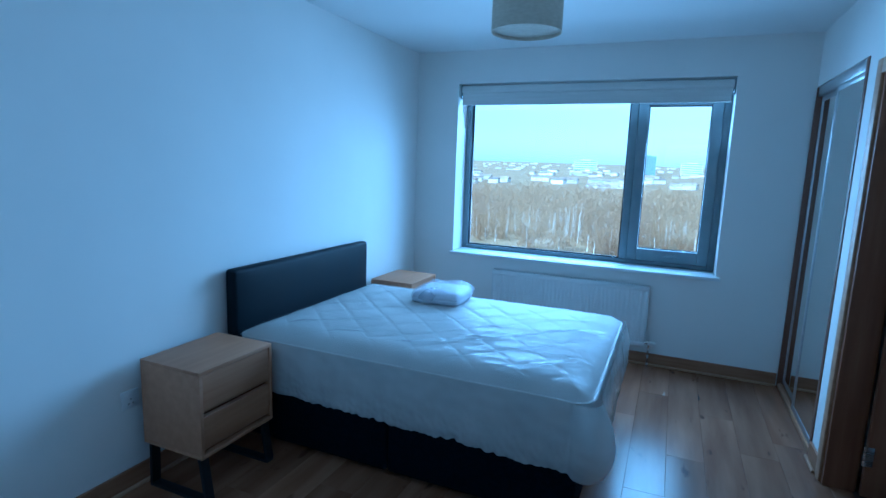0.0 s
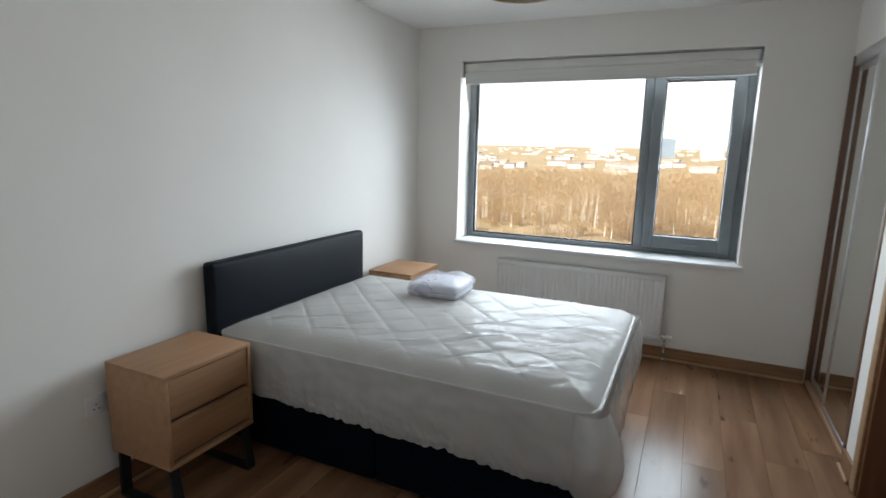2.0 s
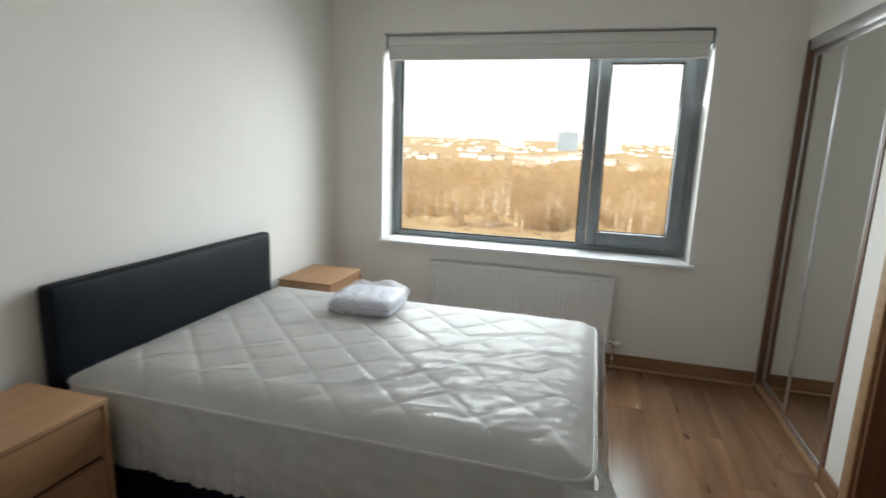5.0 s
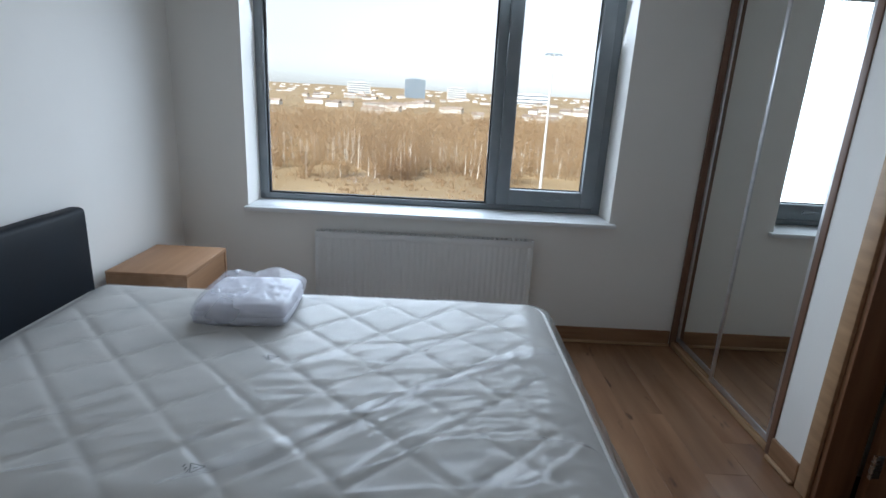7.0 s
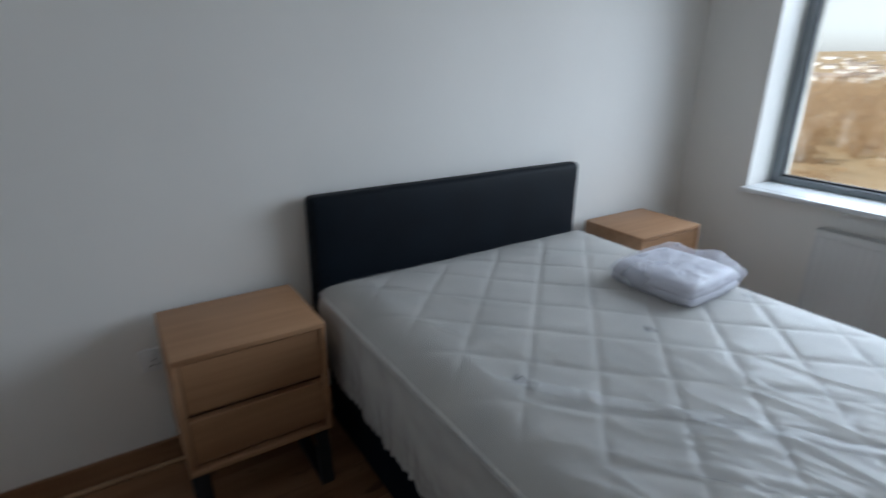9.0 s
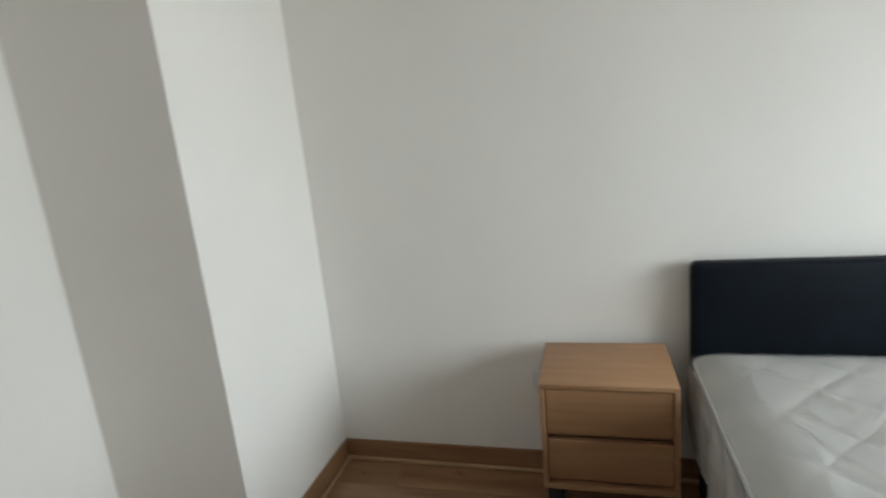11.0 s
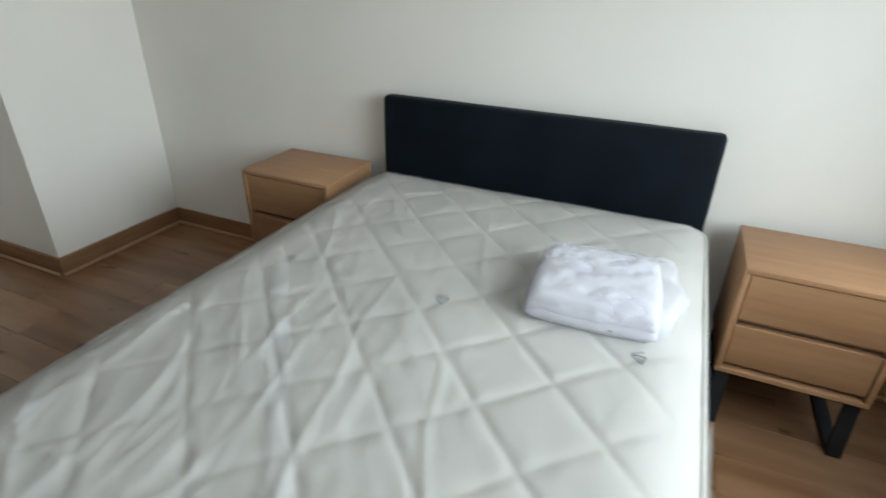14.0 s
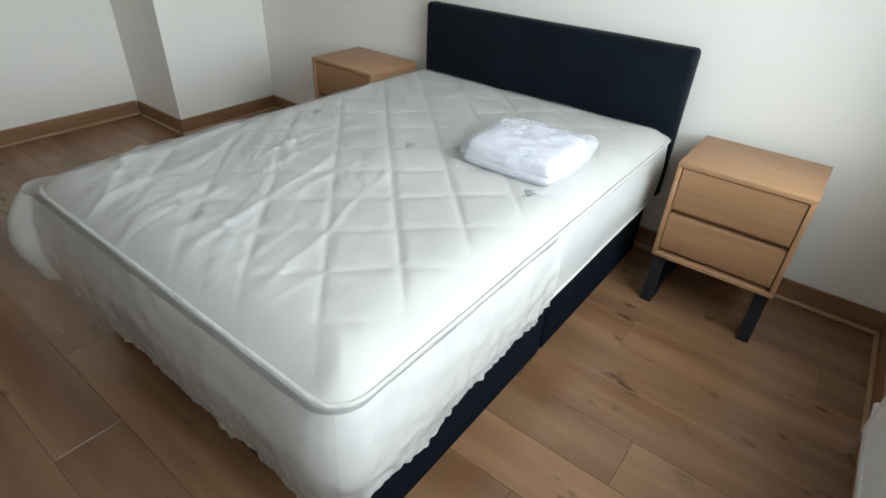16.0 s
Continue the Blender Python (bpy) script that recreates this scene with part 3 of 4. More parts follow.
def band(name, rows_fn, n, rows, material, parent, label, closed=True, i0=0, i1=None, grow=0.0):
    """A sheet that follows the mattress's edge; rows_fn gives out and z from place and row."""
    pts, total = edge_path(n, grow)
    i1 = n if i1 is None else i1
    idx = [i % n for i in range(i0, i1)]
    verts, faces = [], []
    for c, i in enumerate(idx):
        x, y, nx, ny = pts[i]
        for r in range(rows + 1):
            o, z = rows_fn(x, y, nx, ny, r / rows)
            verts.append((x + nx * o, y + ny * o, z))
    m = len(idx)
    for c in range(m if closed else m - 1):
        for r in range(rows):
            k0, k1 = c * (rows + 1) + r, ((c + 1) % m) * (rows + 1) + r
            faces.append((k0, k0 + 1, k1 + 1, k1))
    me = bpy.data.meshes.new(name)
    me.from_pydata(verts, [], faces)
    me.polygons.foreach_set("use_smooth", [True] * len(faces))
    me.materials.append(material)
    ob = new(name, me)
    if parent:
        ob.parent = parent
    if label:
        ob["label"] = label
    return ob


band("side_border", lambda x, y, nx, ny, f: (0.010 * math.sin(math.pi * f) + 0.002 * noise.noise(Vector((x * 6, y * 6, f * 3))), 0.600 - 0.265 * f),
     420, 10, BORDER, mat, "white satin side border")
for z in (0.600, 0.345):
    cu = bpy.data.curves.new("piping", 'CURVE')
    cu.dimensions, cu.bevel_depth, cu.bevel_resolution = '3D', 0.0065, 2
    sp = cu.splines.new('POLY')
    pts, _ = edge_path(160, 0.001)
    sp.points.add(len(pts) - 1)
    sp.use_cyclic_u = True
    for q, (x, y, nx, ny) in zip(sp.points, pts):
        q.co = (x, y, z + 0.002 * noise.noise(Vector((x * 5, y * 5, z))), 1)
    cu.materials.append(PIPING)
    po = new("piping", cu)
    me = bpy.data.meshes.new_from_object(po.evaluated_get(bpy.context.evaluated_depsgraph_get()))
    bpy.data.objects.remove(po)
    po = new("piping", me)
    po.parent = mat
    po["label"] = "cream piped edge"

# printed care marks: a triangle outline and slanted strokes
for tx, ty, an in ((1.03, 2.024, 20), (1.04, 2.533, 20), (1.062, 3.043, 15)):
    bm = bmesh.new()
    s = 0.020
    tri = [Vector((s * math.cos(radians(a0)), s * math.sin(radians(a0)), 0)) for a0 in (0, 120, 240)]

    def stroke(p, q, w=0.0034):
        d = (q - p).normalized()
        nrm = Vector((-d.y, d.x, 0)) * w / 2
        vs = [bm.verts.new(c) for c in (p - nrm, q - nrm, q + nrm, p + nrm)]
        bm.faces.new(vs)
    for i in range(3):
        stroke(tri[i], tri[(i + 1) % 3])
    stroke(Vector((-0.004, -0.003, 0)), Vector((0.005, 0.004, 0)), 0.003)
    for k in range(3):
        stroke(Vector((-0.018 - 0.004 * k, -0.016 + 0.011 * k, 0)), Vector((-0.013 - 0.004 * k, -0.004 + 0.009 * k, 0)))
    rot = Matrix.Rotation(radians(an), 3, 'Z')
    for v in bm.verts:
        c = rot @ v.co
        v.co = Vector((tx + c.x, ty + c.y, quilt_z(tx + c.x, ty + c.y) + 0.0022))
    part("care_mark", bm, INK, mat, "small black printed triangle mark", smooth=None)


# loose clear sheet hanging round the mattress
def sheet_rows(x, y, nx, ny, f):
    nz = noise.noise
    s = x * abs(ny) + y * abs(nx)
    fold = nz(Vector((x * 9, y * 9, 1.0))) * 0.6 + nz(Vector((x * 23, y * 23, 2.0))) * 0.35
    if ny < -0.5:
        hem = 0.350 - 0.030 * x
    elif ny > 0.5:
        hem = 0.350 - 0.05 * max(0, x - 1.2)
    else:
        hem = 0.285
    hem += 0.018 * nz(Vector((x * 6, y * 6, 5.0))) + 0.012 * nz(Vector((x * 31, y * 31, 6.0)))
    corner = max(0.0, nx) * max(0.0, -ny) * 2
    foot = max(0.0, nx)
    bulge = (0.016 + 0.030 * foot + 0.085 * corner) * math.sin(math.pi * min(1.0, 0.12 + 0.75 * f))
    out = 0.011 + bulge + f * 0.016 * fold + f * f * (0.006 + 0.02 * corner) + 0.004 * nz(Vector((x * 14, y * 14, f * 6))) + f ** 3 * 0.010 * nz(Vector((x * 48, y * 48, f * 14)))
    return out, 0.606 + (hem - 0.606) * f


cover = thing("mattress_cover", "loose translucent plastic cover hanging over the mattress sides", "mattress cover")
for nm, c0, c1 in (("side_panel", 0, 243), ("foot_panel", 242, 442), ("side_panel", 441, 560)):
    band(nm, sheet_rows, 900, 26, SHEET, cover, "", closed=False, i0=c0, i1=c1)


# the cover's top: loose and creased on the door side and at the foot, tight by the window
FOLDS = [((1.81, 1.93), (1.79, 2.66), 0.012, 0.010), ((1.30, 1.96), (1.84, 1.98), 0.010, 0.008), ((1.66, 1.86), (1.94, 2.16), 0.012, 0.010),
         ((0.30, 1.95), (0.80, 2.30), 0.012, 0.010), ((0.22, 2.15), (0.50, 2.95), 0.014, 0.008), ((0.55, 1.90), (1.02, 2.12), 0.010, 0.009),
         ((1.30, 2.42), (1.95, 2.60), 0.010, 0.009), ((1.25, 2.62), (1.93, 2.86), 0.009, 0.007), ((0.40, 2.45), (1.00, 2.62), 0.012, 0.006)]
RIB0, RIB1, RIBW = Vector((0.98, 1.95)), Vector((1.955, 2.72)), 0.024


def cover_z(x, y):
    nz = noise.noise
    e = max(0.0, min(x - BX0, BX1 - x, y - BY0, BY1 - y))
    k = min(1.0, e / 0.17)
    z = quilt_z(x, y) + 0.0035 + 0.003 * k
    loose = 0.08 + 1.0 * max(0.0, min(1.0, (2.85 - y) / 0.7)) * (0.45 + 0.55 * max(0.0, min(1.0, (x - 0.9) / 0.4))) + 0.35 * max(0.0, min(1.0, (x - 1.45) / 0.4))
    wx, wy = x + 0.10 * nz(Vector((x * 2.2, y * 2.2, 7.0))), y + 0.10 * nz(Vector((x * 2.2, y * 2.2, 17.0)))
    a, b = 0.96 * wx + 0.27 * wy, 0.96 * wy - 0.27 * wx
    r1 = max(0.0, 1 - 2.8 * abs(nz(Vector((a * 1.6, b * 9.0, 2.0))))) ** 3
    r2 = max(0.0, 1 - 2.6 * abs(nz(Vector((a * 4.0 + b * 3.0, b * 15.0 - a * 3.0, 5.0))))) ** 2
    r3 = nz(Vector((wx * 26, wy * 26, 11.0)))
    z += min(1.0, 0.35 + k) * loose * (0.0105 * r1 + 0.0055 * r2 + 0.0006 * (1 + r3))
    for p, q, w, h in FOLDS:
        z += 1.1 * bump_line(x + 0.03 * nz(Vector((x * 3, y * 3, 9))), y + 0.02 * nz(Vector((x * 4, y * 4, 19))), p, q, w, h)
    return z


mattress_grid("top_sheet", cover_z, TOPSHEET, cover, "clear creased plastic sheet over the top", 300, 224, grow=0.012)




def ribbon():
    """The cover's doubled fold, lying slantwise over the mattress."""
    d = (RIB1 - RIB0).normalized()
    n = Vector((-d.y, d.x))
    ln, N, M = (RIB1 - RIB0).length, 120, 8
    verts, faces = [], []
    for i in range(N + 1):
        c = RIB0 + d * ln * i / N + n * 0.012 * noise.noise(Vector((i * 0.05, 3.0, 0)))
        w = RIBW * (1 + 0.35 * noise.noise(Vector((i * 0.09, 8.0, 0)))) * min(1.0, i / 14 + 0.1)
        for j in range(M + 1):
            f = j / M * 2 - 1
            p = c + n * w * f
            verts.append((p.x, p.y, cover_z(p.x, p.y) + 0.0012 + 0.003 * (1 - f * f) ** 0.6))
    for i in range(N):
        for j in range(M):
            k = i * (M + 1) + j
            faces.append((k, k + M + 1, k + M + 2, k + 1))
    me = bpy.data.meshes.new("fold")
    me.from_pydata(verts, [], faces)
    me.polygons.foreach_set("use_smooth", [True] * len(faces))
    me.materials.append(TOPSHEET)
    ob = new("fold", me)
    ob.parent = cover
    ob["label"] = "doubled fold in the plastic cover"


ribbon()


# ---- bedding pack on the mattress ----
def pack():
    p = thing("bedding_pack", "folded white bedding in a clear plastic bag on the mattress", "bedding", pose(0.852, 2.905, 0.650, 0, 0, 3))
    L, W = 0.168, 0.168

    def slab(z0, z1, l, w, seed, amp, flap=0.0):
        N = 44
        bm = bmesh.new()
        for side in (1, -1):
            grid = []
            for j in range(N + 1):
                row = []
                for i in range(N + 1):
                    u, v = i / N * 2 - 1, j / N * 2 - 1
                    e = (1 - abs(u) ** 7) * (1 - abs(v) ** 7)
                    x, y = u * l * (1 - 0.05 * v * v), v * w * (1 - 0.05 * u * u)
                    h = (z1 - z0) / 2 * (max(0, e) ** 0.33)
                    wr = noise.noise(Vector((x * 22, y * 16, seed))) + 0.6 * (1 - 2 * abs(noise.noise(Vector((x * 35 + y * 20, y * 30, seed + 3)))))
                    z = (z0 + z1) / 2 + side * h + amp * wr * max(0, e) * (1 if side > 0 else 0.2)
                    if flap:
                        # the bag's loose end, pinched flat and standing up a little
                        f = max(0.0, v - 0.72) / 0.28
                        g = noise.noise(Vector((u * 1.7, 1.0, seed)))
                        y += flap * f * (0.8 + 0.6 * g)
                        z += f * (0.016 + 0.024 * g + 0.012 * noise.noise(Vector((u * 9, v * 4, seed))))
                    row.append(bm.verts.new((x + amp * 0.5 * wr, y + amp * 0.5 * noise.noise(Vector((y * 20, x * 20, seed))), z)))
                grid.append(row)
            for j in range(N):
                for i in range(N):
                    q = (grid[j][i], grid[j][i + 1], grid[j + 1][i + 1], grid[j + 1][i])
                    bm.faces.new(q if side > 0 else q[::-1])
        bmesh.ops.remove_doubles(bm, verts=bm.verts, dist=0.0012)
        return bm
    part("folded_layer", slab(0.000, 0.050, L, W, 1.0, 0.003), LINEN, p, smooth=60)
    part("folded_layer", slab(0.022, 0.074, L * 0.98, W * 0.985, 2.0, 0.005), LINEN, p, smooth=60)
    part("folded_layer", slab(0.034, 0.086, L * 0.95, W * 0.965, 3.0, 0.006), LINEN, p, smooth=60)
    part("plastic_bag", slab(-0.001, 0.098, L * 1.04, W * 1.04, 4.0, 0.009, 0.040), WRAP, p, "clear crinkled plastic bag", smooth=60)


pack()


# ---- bedside tables ----
def bedside(m):
    """Front faces +x; the origin is on the floor under the back's low-y corner."""
    b = thing("bedside_table", "light oak two-drawer bedside table on black metal sled legs", "bedside table", m, group="bedside tables")
    D, W, Z0, Z1, T = 0.365, 0.455, 0.222, 0.630, 0.018
    part("top", box((0, 0, Z1 - T), (D, W, Z1), 0.0015), OAK, b)
    part("bottom", box((0, 0, Z0), (D, W, Z0 + T), 0.0015), OAK, b)
    part("side_panel", box((0, 0, Z0 + T), (D, T, Z1 - T), 0.0012), OAK, b)
    part("side_panel", box((0, W - T, Z0 + T), (D, W, Z1 - T), 0.0012), OAK, b)
    part("back_panel", box((0.002, T, Z0 + T), (0.012, W - T, Z1 - T)), SHADOWGAP, b)
    # solid filler; its dark colour gives the shade between the drawers
    part("carcass", box((0.012, T + 0.0005, Z0 + T + 0.0005), (D - 0.03, W - T - 0.0005, Z1 - T - 0.0005)), SHADOWGAP, b, "solid block behind the drawers, coloured dark as the gaps' shade")
    zm = (Z0 + Z1) / 2
    for z0, z1 in ((Z0 + T + 0.014, zm - 0.010), (zm + 0.006, Z1 - T - 0.004)):
        bm = bmesh.new()
        y0, y1, x0, x1 = T + 0.0035, W - T - 0.0035, D - 0.0295, D - 0.004
        vs = [bm.verts.new(c) for c in ((x0, y0, z0), (x1 - 0.010, y0, z0), (x1, y0, z0 + 0.012), (x1, y0, z1), (x0, y0, z1),
                                        (x0, y1, z0), (x1 - 0.010, y1, z0), (x1, y1, z0 + 0.012), (x1, y1, z1), (x0, y1, z1))]
        bm.faces.new(vs[4::-1])
        bm.faces.new(vs[5:])
        for i in range(5):
            j = (i + 1) % 5
            bm.faces.new((vs[i], vs[j], vs[5 + j], vs[5 + i]))
        bmesh.ops.recalc_face_normals(bm, faces=bm.faces)
        bmesh.ops.bevel(bm, geom=list(bm.edges), offset=0.0012, segments=1, affect='EDGES')
        part("drawer", bm, OAKD, b, "oak drawer with a bevelled finger grip")
    for y in (0.010, W - 0.055):
        bm = bmesh.new()
        a, c, w = 0.016, 0.045, y + 0.045
        box_bm(bm, (0.012, y, 0.0), (D + 0.008, w, a), 0.002)
        for x0, x1 in ((0.012, 0.020), (D + 0.008 - a, D - 0.022 - a)):
            vs = []
            for x, z in ((x0, a), (x0 + a, a), (x1 + a, Z0 - 0.006), (x1, Z0 - 0.006)):
                vs.append((x, z))
            lo = [bm.verts.new((x, y, z)) for x, z in vs]
            hi = [bm.verts.new((x, w, z)) for x, z in vs]
            bm.faces.new(lo)
            bm.faces.new(hi[::-1])
            for i in range(4):
                j = (i + 1) % 4
                bm.faces.new((lo[j], lo[i], hi[i], hi[j]))
        box_bm(bm, (0.018, y, Z0 - 0.006), (D - 0.02, w, Z0), 0.001)
        part("sled_leg", bm, BLACKM, b, "black flat-bar sled leg")
    return b


night = bedside(pose(0.052, 1.270, 0))
night2 = copy_thing(night, pose(0.052, 3.307, 0))
tagged(night, "light oak two-drawer bedside table on black sled legs, beside the socket")
tagged(night2, "light oak two-drawer bedside table on black sled legs, near the window")


# ---- small fixtures ----
def wall_plate(name, label, category, m, kind_):
    """A plate in the x-z plane that faces +y."""
    s = thing(name, label, category, m)
    w = 0.043
    part("plate", box((-w, 0, -0.043), (w, 0.009, 0.043), 0.003), PLATE, s)
    if kind_ == "switch":
        part("rocker", box((-0.012, 0.009, -0.02), (0.012, 0.014, 0.02), 0.003), PLATE, s, "white rocker")
        for x in (-0.03, 0.03):
            part("screw", rod((x, 0.009, 0), (x, 0.0105, 0), 0.003, 10), CHROME, s)
    else:
        for x in (0.0,):
            part("socket_face", box((x - 0.025, 0.009, -0.03), (x + 0.025, 0.0105, 0.012), 0.001), PLATE, s)
            part("rocker", box((x - 0.008, 0.009, 0.018), (x + 0.008, 0.013, 0.034), 0.002), PLATE, s)
            # pin holes are no real holes: black blocks carry their shade as colour
            for dx, dz in ((0, 0.002), (-0.011, -0.018), (0.011, -0.018)):
                part("slot_shade", box((x + dx - 0.003, 0.0105, dz - 0.003), (x + dx + 0.003, 0.0112, dz + 0.003)), GASKET, s)
    return s


wall_plate("light_switch", "white plastic light switch on the wall by the door", "switch", pose(1.74, YS, 1.105), "switch")
wall_plate("wall_socket", "white plastic wall socket beside the bedside table", "socket", pose(0, 1.245, 0.435, 0, 0, -90), "socket")

lamp = thing("pendant_lamp", "cream drum pendant lampshade hanging from the ceiling, unlit", "lamp", pose(1.585, 1.98, 0))
LR, LZ0, LZ1 = 0.148, 2.118, 2.318
bm = bmesh.new()
N = 64
rings = []
for r, z in ((LR, LZ0), (LR, LZ1), (LR - 0.003, LZ1), (LR - 0.003, LZ0)):
    rings.append([bm.verts.new((r * math.cos(2 * math.pi * i / N), r * math.sin(2 * math.pi * i / N), z)) for i in range(N)])
for k in range(4):
    A, B = rings[k], rings[(k + 1) % 4]
    for i in range(N):
        j = (i + 1) % N
        bm.faces.new((A[i], A[j], B[j], B[i]))
part("shade", bm, SHADE, lamp, "cream fabric drum shade")
part("diffuser", rod((0, 0, LZ0 + 0.012), (0, 0, LZ0 + 0.016), LR - 0.006, 64), SHADE, lamp, "cream disc diffuser")
bm = rod((0, 0, LZ1 - 0.05), (0, 0, LZ1), 0.02, 16)
for a0 in (0, 120, 240):
    rod_bm(bm, (0, 0, LZ1 - 0.01), ((LR - 0.004) * math.cos(radians(a0)), (LR - 0.004) * math.sin(radians(a0)), LZ1 - 0.004), 0.002, 6)
part("lamp_holder", bm, PLATE, lamp)
part("cord", rod((0, 0, LZ1), (0, 0, ZC - 0.03), 0.004, 8), PLATE, lamp)
part("ceiling_rose", rod((0, 0, ZC - 0.03), (0, 0, ZC), 0.035, 24, 0.042), PLATE, lamp)

# ---- outdoors ----
GZ = -14.0
rng = np.random.default_rng(7)
LEAF = surface("winter_scrub", (0.38, 0.258, 0.152), (0.52, 0.385, 0.24), 0.95, scale=(0.05, 0.05, 0.05), island=True, spec=0.1)
nt_leaf = LEAF.node_tree
tr = nt_leaf.nodes.new("ShaderNodeBsdfTranslucent")
mxs = nt_leaf.nodes.new("ShaderNodeMixShader")
mxs.inputs[0].default_value = 0.5
base_in = nt_leaf.nodes["Principled BSDF"].inputs["Base Color"].links[0].from_socket
nt_leaf.links.new(base_in, tr.inputs[0])
nt_leaf.links.new(nt_leaf.nodes["Principled BSDF"].outputs[0], mxs.inputs[1])
nt_leaf.links.new(tr.outputs[0], mxs.inputs[2])
nt_leaf.links.new(mxs.outputs[0], nt_leaf.nodes["Material Output"].inputs[0])
BARK = surface("birch_bark", (0.55, 0.50, 0.44), (0.70, 0.66, 0.60), 0.8, scale=(0.5, 0.5, 0.5))
GRASS = surface("dry_grass", (0.24, 0.165, 0.085), (0.40, 0.295, 0.165), 0.95, scale=(0.045, 0.045, 0.045), detail=9)
RENDERW = surface("house_render", (0.58, 0.57, 0.54), (0.74, 0.72, 0.69), 0.8, scale=(0.02, 0.02, 0.02), spread=0.2)
ROOF = surface("roof_tiles", (0.24, 0.19, 0.16), (0.34, 0.28, 0.24), 0.8, scale=(0.1, 0.1, 0.1), spread=0.3)
TOWERW = surface("blue_grey_cladding", (0.21, 0.26, 0.31), (0.27, 0.32, 0.37), 0.4, scale=(0.05, 0.05, 0.05))
TOWERG = surface("tower_glazing", (0.14, 0.18, 0.23), (0.19, 0.23, 0.28), 0.2, scale=(0.05, 0.05, 0.05))
MASTM = surface("galvanised_mast", (0.50, 0.50, 0.50), (0.60, 0.60, 0.60), 0.5, scale=(0.5, 0.5, 0.5))


def rise(x, y):
    d = math.hypot(x, y)
    k = max(0.0, min(1.0, (d - 350) / 3200))
    return GZ + 50.0 * k ** 1.4 + (1.5 + 8 * k) * noise.noise(Vector((x / 420, y / 420, 0))) * min(1, d / 300)


def ground():
    radii = [0, 40, 60, 80, 95, 110, 130, 160, 200, 260, 340, 450, 600, 800, 1050, 1400, 1800, 2300, 2900, 3500, 4200, 4900]
    verts, faces, n = [], [], 120
    for r in radii:
        for i in range(n):
            x, y = r * math.sin(2 * math.pi * i / n), r * math.cos(2 * math.pi * i / n)
            verts.append((x, y, rise(x, y)))
    for k in range(len(radii) - 1):
        for i in range(n):
            j = (i + 1) % n
            faces.append((k * n + i, (k + 1) * n + i, (k + 1) * n + j, k * n + j))
    me = bpy.data.meshes.new("ground")
    me.from_pydata(verts, [], faces)
    me.validate()
    me.materials.append(GRASS)
    tagged(new("ground", me), "rough dry grassland below the window", "ground", kind="structure")


ground()


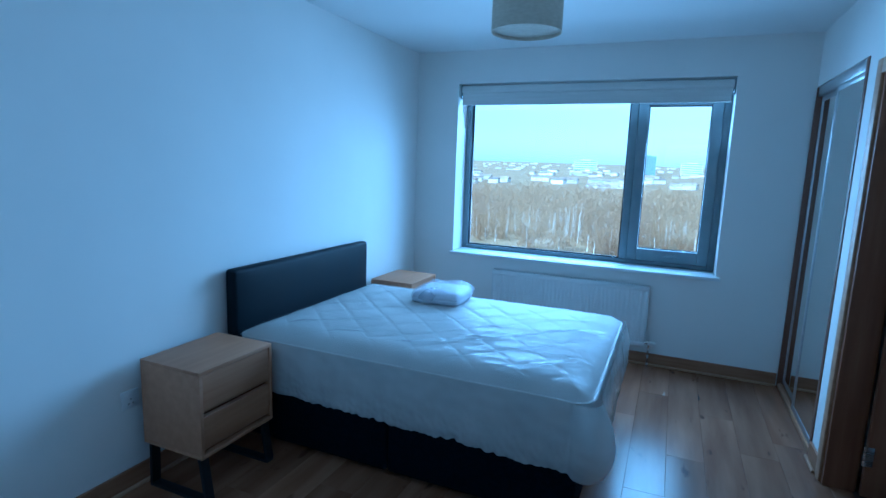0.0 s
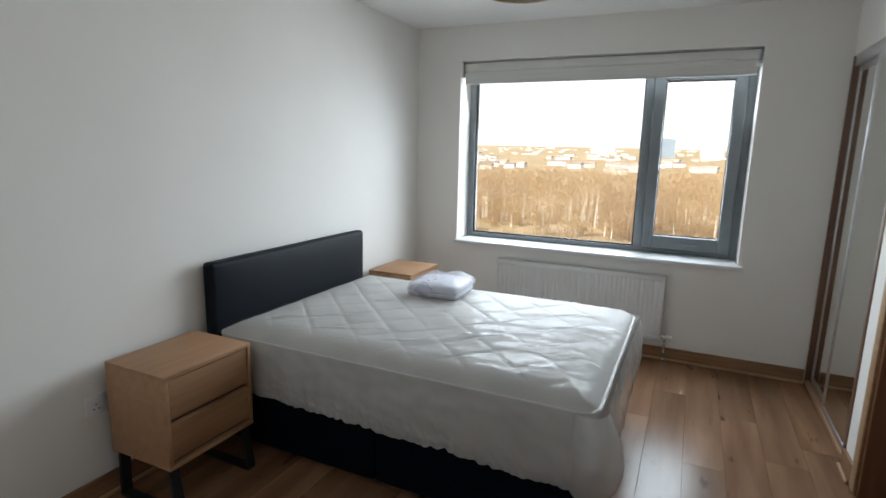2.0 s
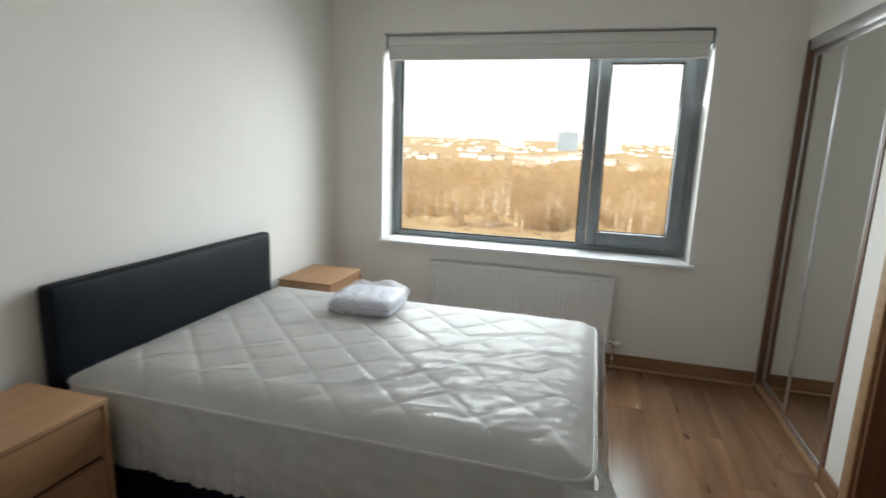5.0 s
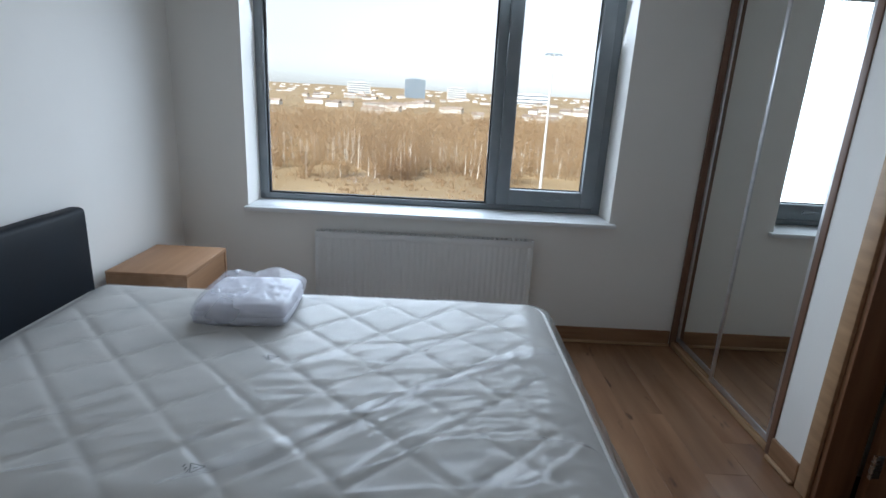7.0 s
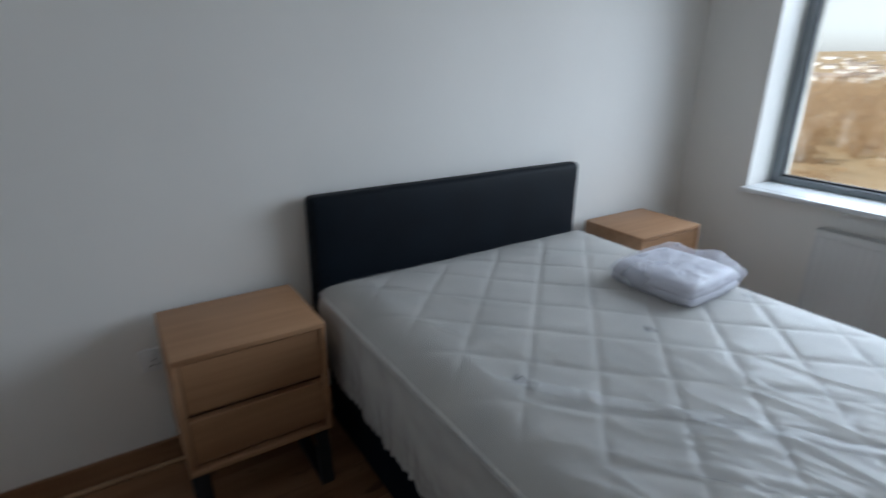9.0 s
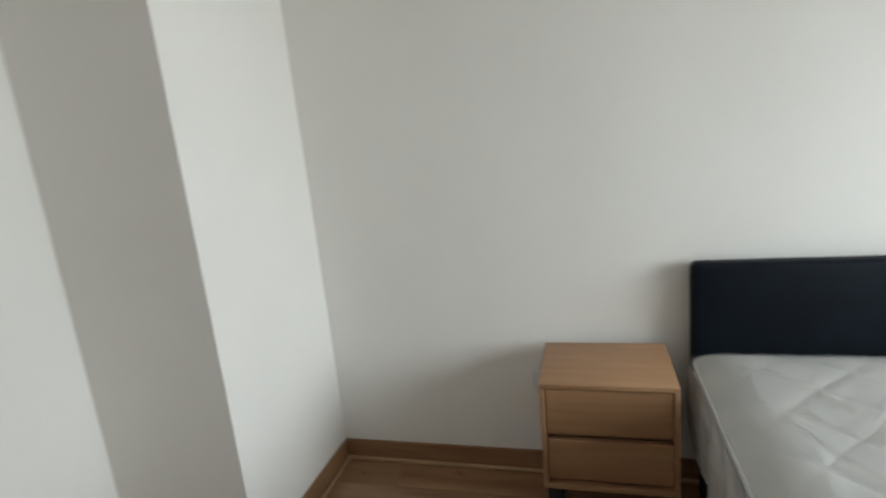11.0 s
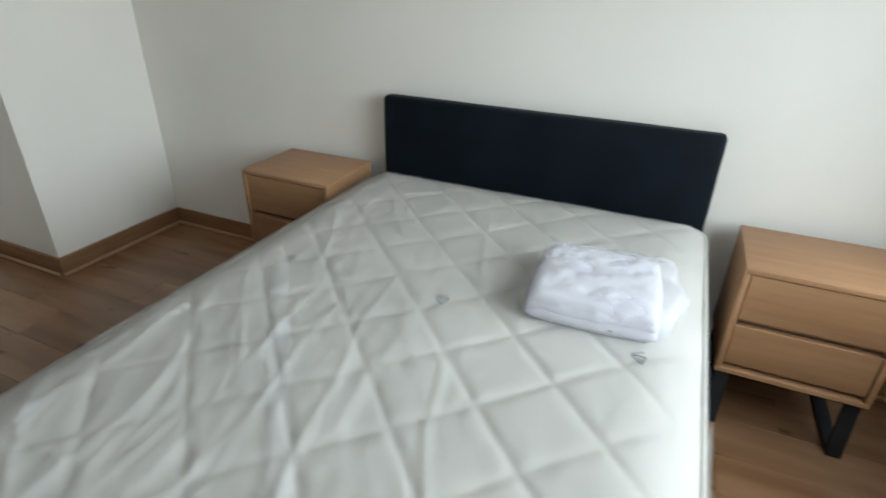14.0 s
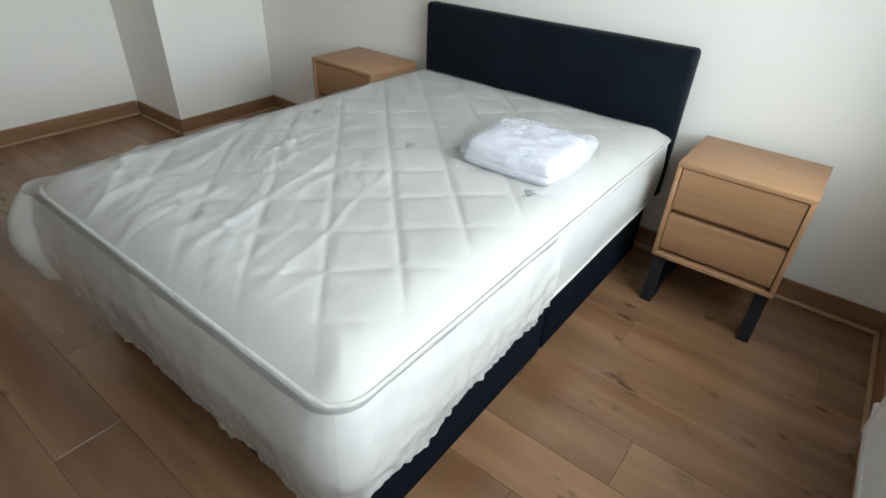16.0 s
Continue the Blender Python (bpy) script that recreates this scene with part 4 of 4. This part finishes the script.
def woods():
    """Leafless scrub and birch: tapered trunks, limbs and crowns of many small twig clumps."""
    tv, tf, bv, bf = [], [], [], []

    def limb(V, F, p, q, r0, r1):
        d = (q - p).normalized()
        s = d.orthogonal().normalized()
        t = d.cross(s)
        k = len(V)
        for c, r in ((p, r0), (q, r1)):
            for i in range(4):
                an = math.pi / 2 * i
                V.append(tuple(c + s * (r * math.cos(an)) + t * (r * math.sin(an))))
        for i in range(4):
            j = (i + 1) % 4
            F.append((k + i, k + j, k + 4 + j, k + 4 + i))

    count = 0
    while count < 4200:
        d = 100 + 270 * rng.random() ** 1.5 if rng.random() < 0.9 else rng.uniform(300, 1300)
        az = radians(rng.uniform(-40, 34))
        x, y = d * math.sin(az), d * math.cos(az)
        if noise.noise(Vector((x / 60, y / 40, 3))) < -0.28 and d > 150:
            continue
        if d < 122 and noise.noise(Vector((x / 14, y / 14, 8))) < 0.12 - (d - 100) / 60:
            continue
        count += 1
        z = rise(x, y)
        near = d < 150
        h = (rng.uniform(2.0, 7.0) if near else rng.uniform(4, 9)) * (1 + 0.35 * noise.noise(Vector((x / 30, y / 30, 6))))
        birch = near and rng.random() < 0.26
        if birch:
            h *= 1.1
        base = Vector((x, y, z))
        top = base + Vector((rng.uniform(-.4, .4), rng.uniform(-.4, .4), h * 0.85))
        limb(bv if birch else tv, bf if birch else tf, base, top if birch else base.lerp(top, 0.7), 0.15 if birch else 0.08, 0.03)
        for _ in range(3):
            f = rng.uniform(0.35, 0.75)
            p = base.lerp(top, f)
            limb(tv, tf, p, p + Vector((rng.uniform(-1.4, 1.4), rng.uniform(-1.4, 1.4), rng.uniform(0.8, 2.0))), 0.05, 0.015)
        w = h * rng.uniform(0.30, 0.55)
        blobs = []
        for _ in range(7 if near else 5):
            f = rng.uniform(0.10, 0.98)
            rr = w * math.sqrt(rng.random()) * (1.15 - abs(f - 0.55))
            an = rng.uniform(0, 6.283)
            blobs.append((base + Vector((rr * math.cos(an), rr * math.sin(an), h * f)), h * rng.uniform(0.07, 0.15)))
        for c0, br in blobs:
            for _ in range(24 if near else 14):
                off = Vector(rng.normal(size=3)) * br
                c = c0 + off
                s = rng.uniform(0.18, 0.46) * (1.0 if near else 1.7)
                k = len(tv)
                u = (Vector(rng.normal(size=3)) + Vector((0, 0, 1.6))).normalized() * s
                v = u.cross(Vector(rng.normal(size=3))).normalized() * s * (0.09 if near else 0.13)
                tv.extend([tuple(c - u), tuple(c + v), tuple(c + u), tuple(c - v)])
                tf.extend([(k, k + 1, k + 2), (k, k + 2, k + 3)])
    for _ in range(1500):                       # low scrub and tussocks on the open ground
        d, az = rng.uniform(62, 128), radians(rng.uniform(-40, 34))
        x, y = d * math.sin(az), d * math.cos(az)
        if noise.noise(Vector((x / 16, y / 9, 12))) < -0.05:
            continue
        z, h = rise(x, y), rng.uniform(0.3, 1.5)
        for _ in range(16):
            c = Vector((x + rng.normal() * h * 0.8, y + rng.normal() * h * 0.5, z + h * rng.random() * 0.8))
            k = len(tv)
            u = Vector((rng.normal() * 0.4, rng.normal() * 0.4, 1.0)) * rng.uniform(0.15, 0.4)
            v = Vector((rng.normal(), rng.normal(), 0)).normalized() * 0.08
            tv.extend([tuple(c - u), tuple(c + v), tuple(c + u), tuple(c - v)])
            tf.extend([(k, k + 1, k + 2), (k, k + 2, k + 3)])
    for name, V, F, m, label in (("woodland", tv, tf, LEAF, "leafless orange-brown scrub woodland beyond the grass"),
                                 ("birch_trunks", bv, bf, BARK, "pale thin birch trunks at the edge of the woodland")):
        me = bpy.data.meshes.new(name)
        me.from_pydata(V, [], F)
        me.materials.append(m)
        tagged(new(name, me), label, "woodland", kind="stuff")


woods()


def house(name, w, d, h, rh):
    t = thing(name, "small pale rendered house with a pitched roof, far off", "house", pose(0, 0, -200), group="distant houses")
    part("wall", box((-w / 2, -d / 2, -2), (w / 2, d / 2, h)), RENDERW, t)
    bm = bmesh.new()
    o = 0.4
    a = [bm.verts.new(c) for c in ((-w / 2 - o, -d / 2 - o, h), (w / 2 + o, -d / 2 - o, h), (w / 2 + o, d / 2 + o, h), (-w / 2 - o, d / 2 + o, h), (-w / 2 - o, 0, h + rh), (w / 2 + o, 0, h + rh))]
    for f in ((0, 1, 5, 4), (2, 3, 4, 5), (1, 2, 5), (3, 0, 4), (3, 2, 1, 0)):
        bm.faces.new([a[i] for i in f])
    part("roof", bm, ROOF, t)
    return t


kinds = [house("house", 9, 7, 3.6, 2.0), house("house", 13, 7, 3.8, 2.1), house("house", 18, 8, 4.0, 1.4)]
first = set()
for i in range(330):
    d, az = 400 + 2300 * rng.random() ** 1.2, radians(rng.uniform(-34, 26))
    x, y = d * math.sin(az), d * math.cos(az)
    k = int(rng.choice([0, 0, 1, 1, 2]))
    m = pose(x, y, rise(x, y) - 0.2, 0, 0, float(rng.uniform(-30, 30)))
    if k not in first:
        first.add(k)
        kinds[k].matrix_basis = m
    else:
        copy_thing(kinds[k], m)


def tower(name, label, az, d, width, depth, top, floors, wallm):
    x, y = d * math.sin(radians(az)), d * math.cos(radians(az))
    z = rise(x, y) - 1
    t = thing(name, label, "building", pose(x, y, z, 0, 0, -az))
    h = top - z
    part("wall", box((-width / 2, 0, 0), (width / 2, depth, h)), wallm, t)
    fh = h / floors
    for i in range(floors):
        part("window_band", box((-width / 2 + 1.5, -0.3, i * fh + fh * 0.35), (width / 2 - 1.5, -0.02, i * fh + fh * 0.8)), TOWERG, t, "dark glazing band")
    part("roof", box((-width / 4, depth * 0.3, h), (width / 4, depth * 0.7, h + 2.5)), wallm, t)
    return t


tower("office_tower", "tall blue-grey office tower on the skyline", -2.9, 1250, 46, 25, 35, 14, TOWERW)
tower("office_block", "long pale office block on the skyline", 1.4, 1350, 46, 25, 23, 6, RENDERW)
tower("office_block", "pale low office block on the skyline", -8.6, 1500, 60, 25, 26, 5, RENDERW)
tower("warehouse", "long white warehouse on the skyline", 9.0, 1200, 80, 40, 15, 3, RENDERW)

mx, my = 1.53 + 78 * math.sin(radians(10.8)), 1.08 + 78 * math.cos(radians(10.8))
mast = thing("light_mast", "tall slender galvanised floodlight mast", "light mast", pose(mx, my, rise(mx, my)))
mh = 1.44 + 6.35 - rise(mx, my)
part("pole", rod((0, 0, -0.5), (0, 0, mh), 0.24, 12, 0.12), MASTM, mast)
bm = box((-1.1, -0.08, mh - 0.05), (1.1, 0.08, mh + 0.08), 0.02)
part("crossarm", bm, TOWERW, mast)
for x in (-1.0, -0.35, 0.35, 1.0):
    part("floodlight", box((x - 0.2, -0.28, mh - 0.22), (x + 0.2, 0.12, mh - 0.06), 0.04), TOWERW, mast)

# ---- floor planks, laid towards the window ----
PW, PL = 0.193, 1.285
plank_mesh = {}


def plank(w, ln):
    key = (round(w, 3), round(ln, 3))
    if key not in plank_mesh:
        me = bpy.data.meshes.new("plank")
        bm = bmesh.new()
        g, c = 0.0003, 0.0010
        lo = [bm.verts.new((x, y, -0.012)) for x, y in ((g, g), (w - g, g), (w - g, ln - g), (g, ln - g))]
        md = [bm.verts.new((x, y, -c)) for x, y in ((g, g), (w - g, g), (w - g, ln - g), (g, ln - g))]
        hi = [bm.verts.new((x, y, 0)) for x, y in ((g + c, g + c), (w - g - c, g + c), (w - g - c, ln - g - c), (g + c, ln - g - c))]
        for A, B in ((lo, md), (md, hi)):
            for i in range(4):
                j = (i + 1) % 4
                bm.faces.new((A[i], A[j], B[j], B[i]))
        bm.faces.new(hi)
        bm.to_mesh(me)
        bm.free()
        me.materials.append(FLOORW)
        plank_mesh[key] = me
    return plank_mesh[key]


x, col = 0.0, 0
while x < XE + 0.12:
    w = min(PW, XE + 0.125 - x)
    if w < 0.02:
        break
    y = -1.99 + (0.0, -0.86, -0.43, -1.07, -0.22)[col % 5]
    while y < YN:
        y0, y1 = max(y, -1.99), min(y + PL, YN - 0.002)
        if y1 - y0 > 0.03:
            ob = new("plank", plank(w, y1 - y0))
            ob.parent = floor
            ob.location = (x, y0, 0)
        y += PL
    x += PW
    col += 1
structure("floor_inner_room", [((XE + 0.126, 1.0, -0.013), (4.6, 2.96, -0.002))], UNDER, "floor of the room beyond the inner door", "floor")
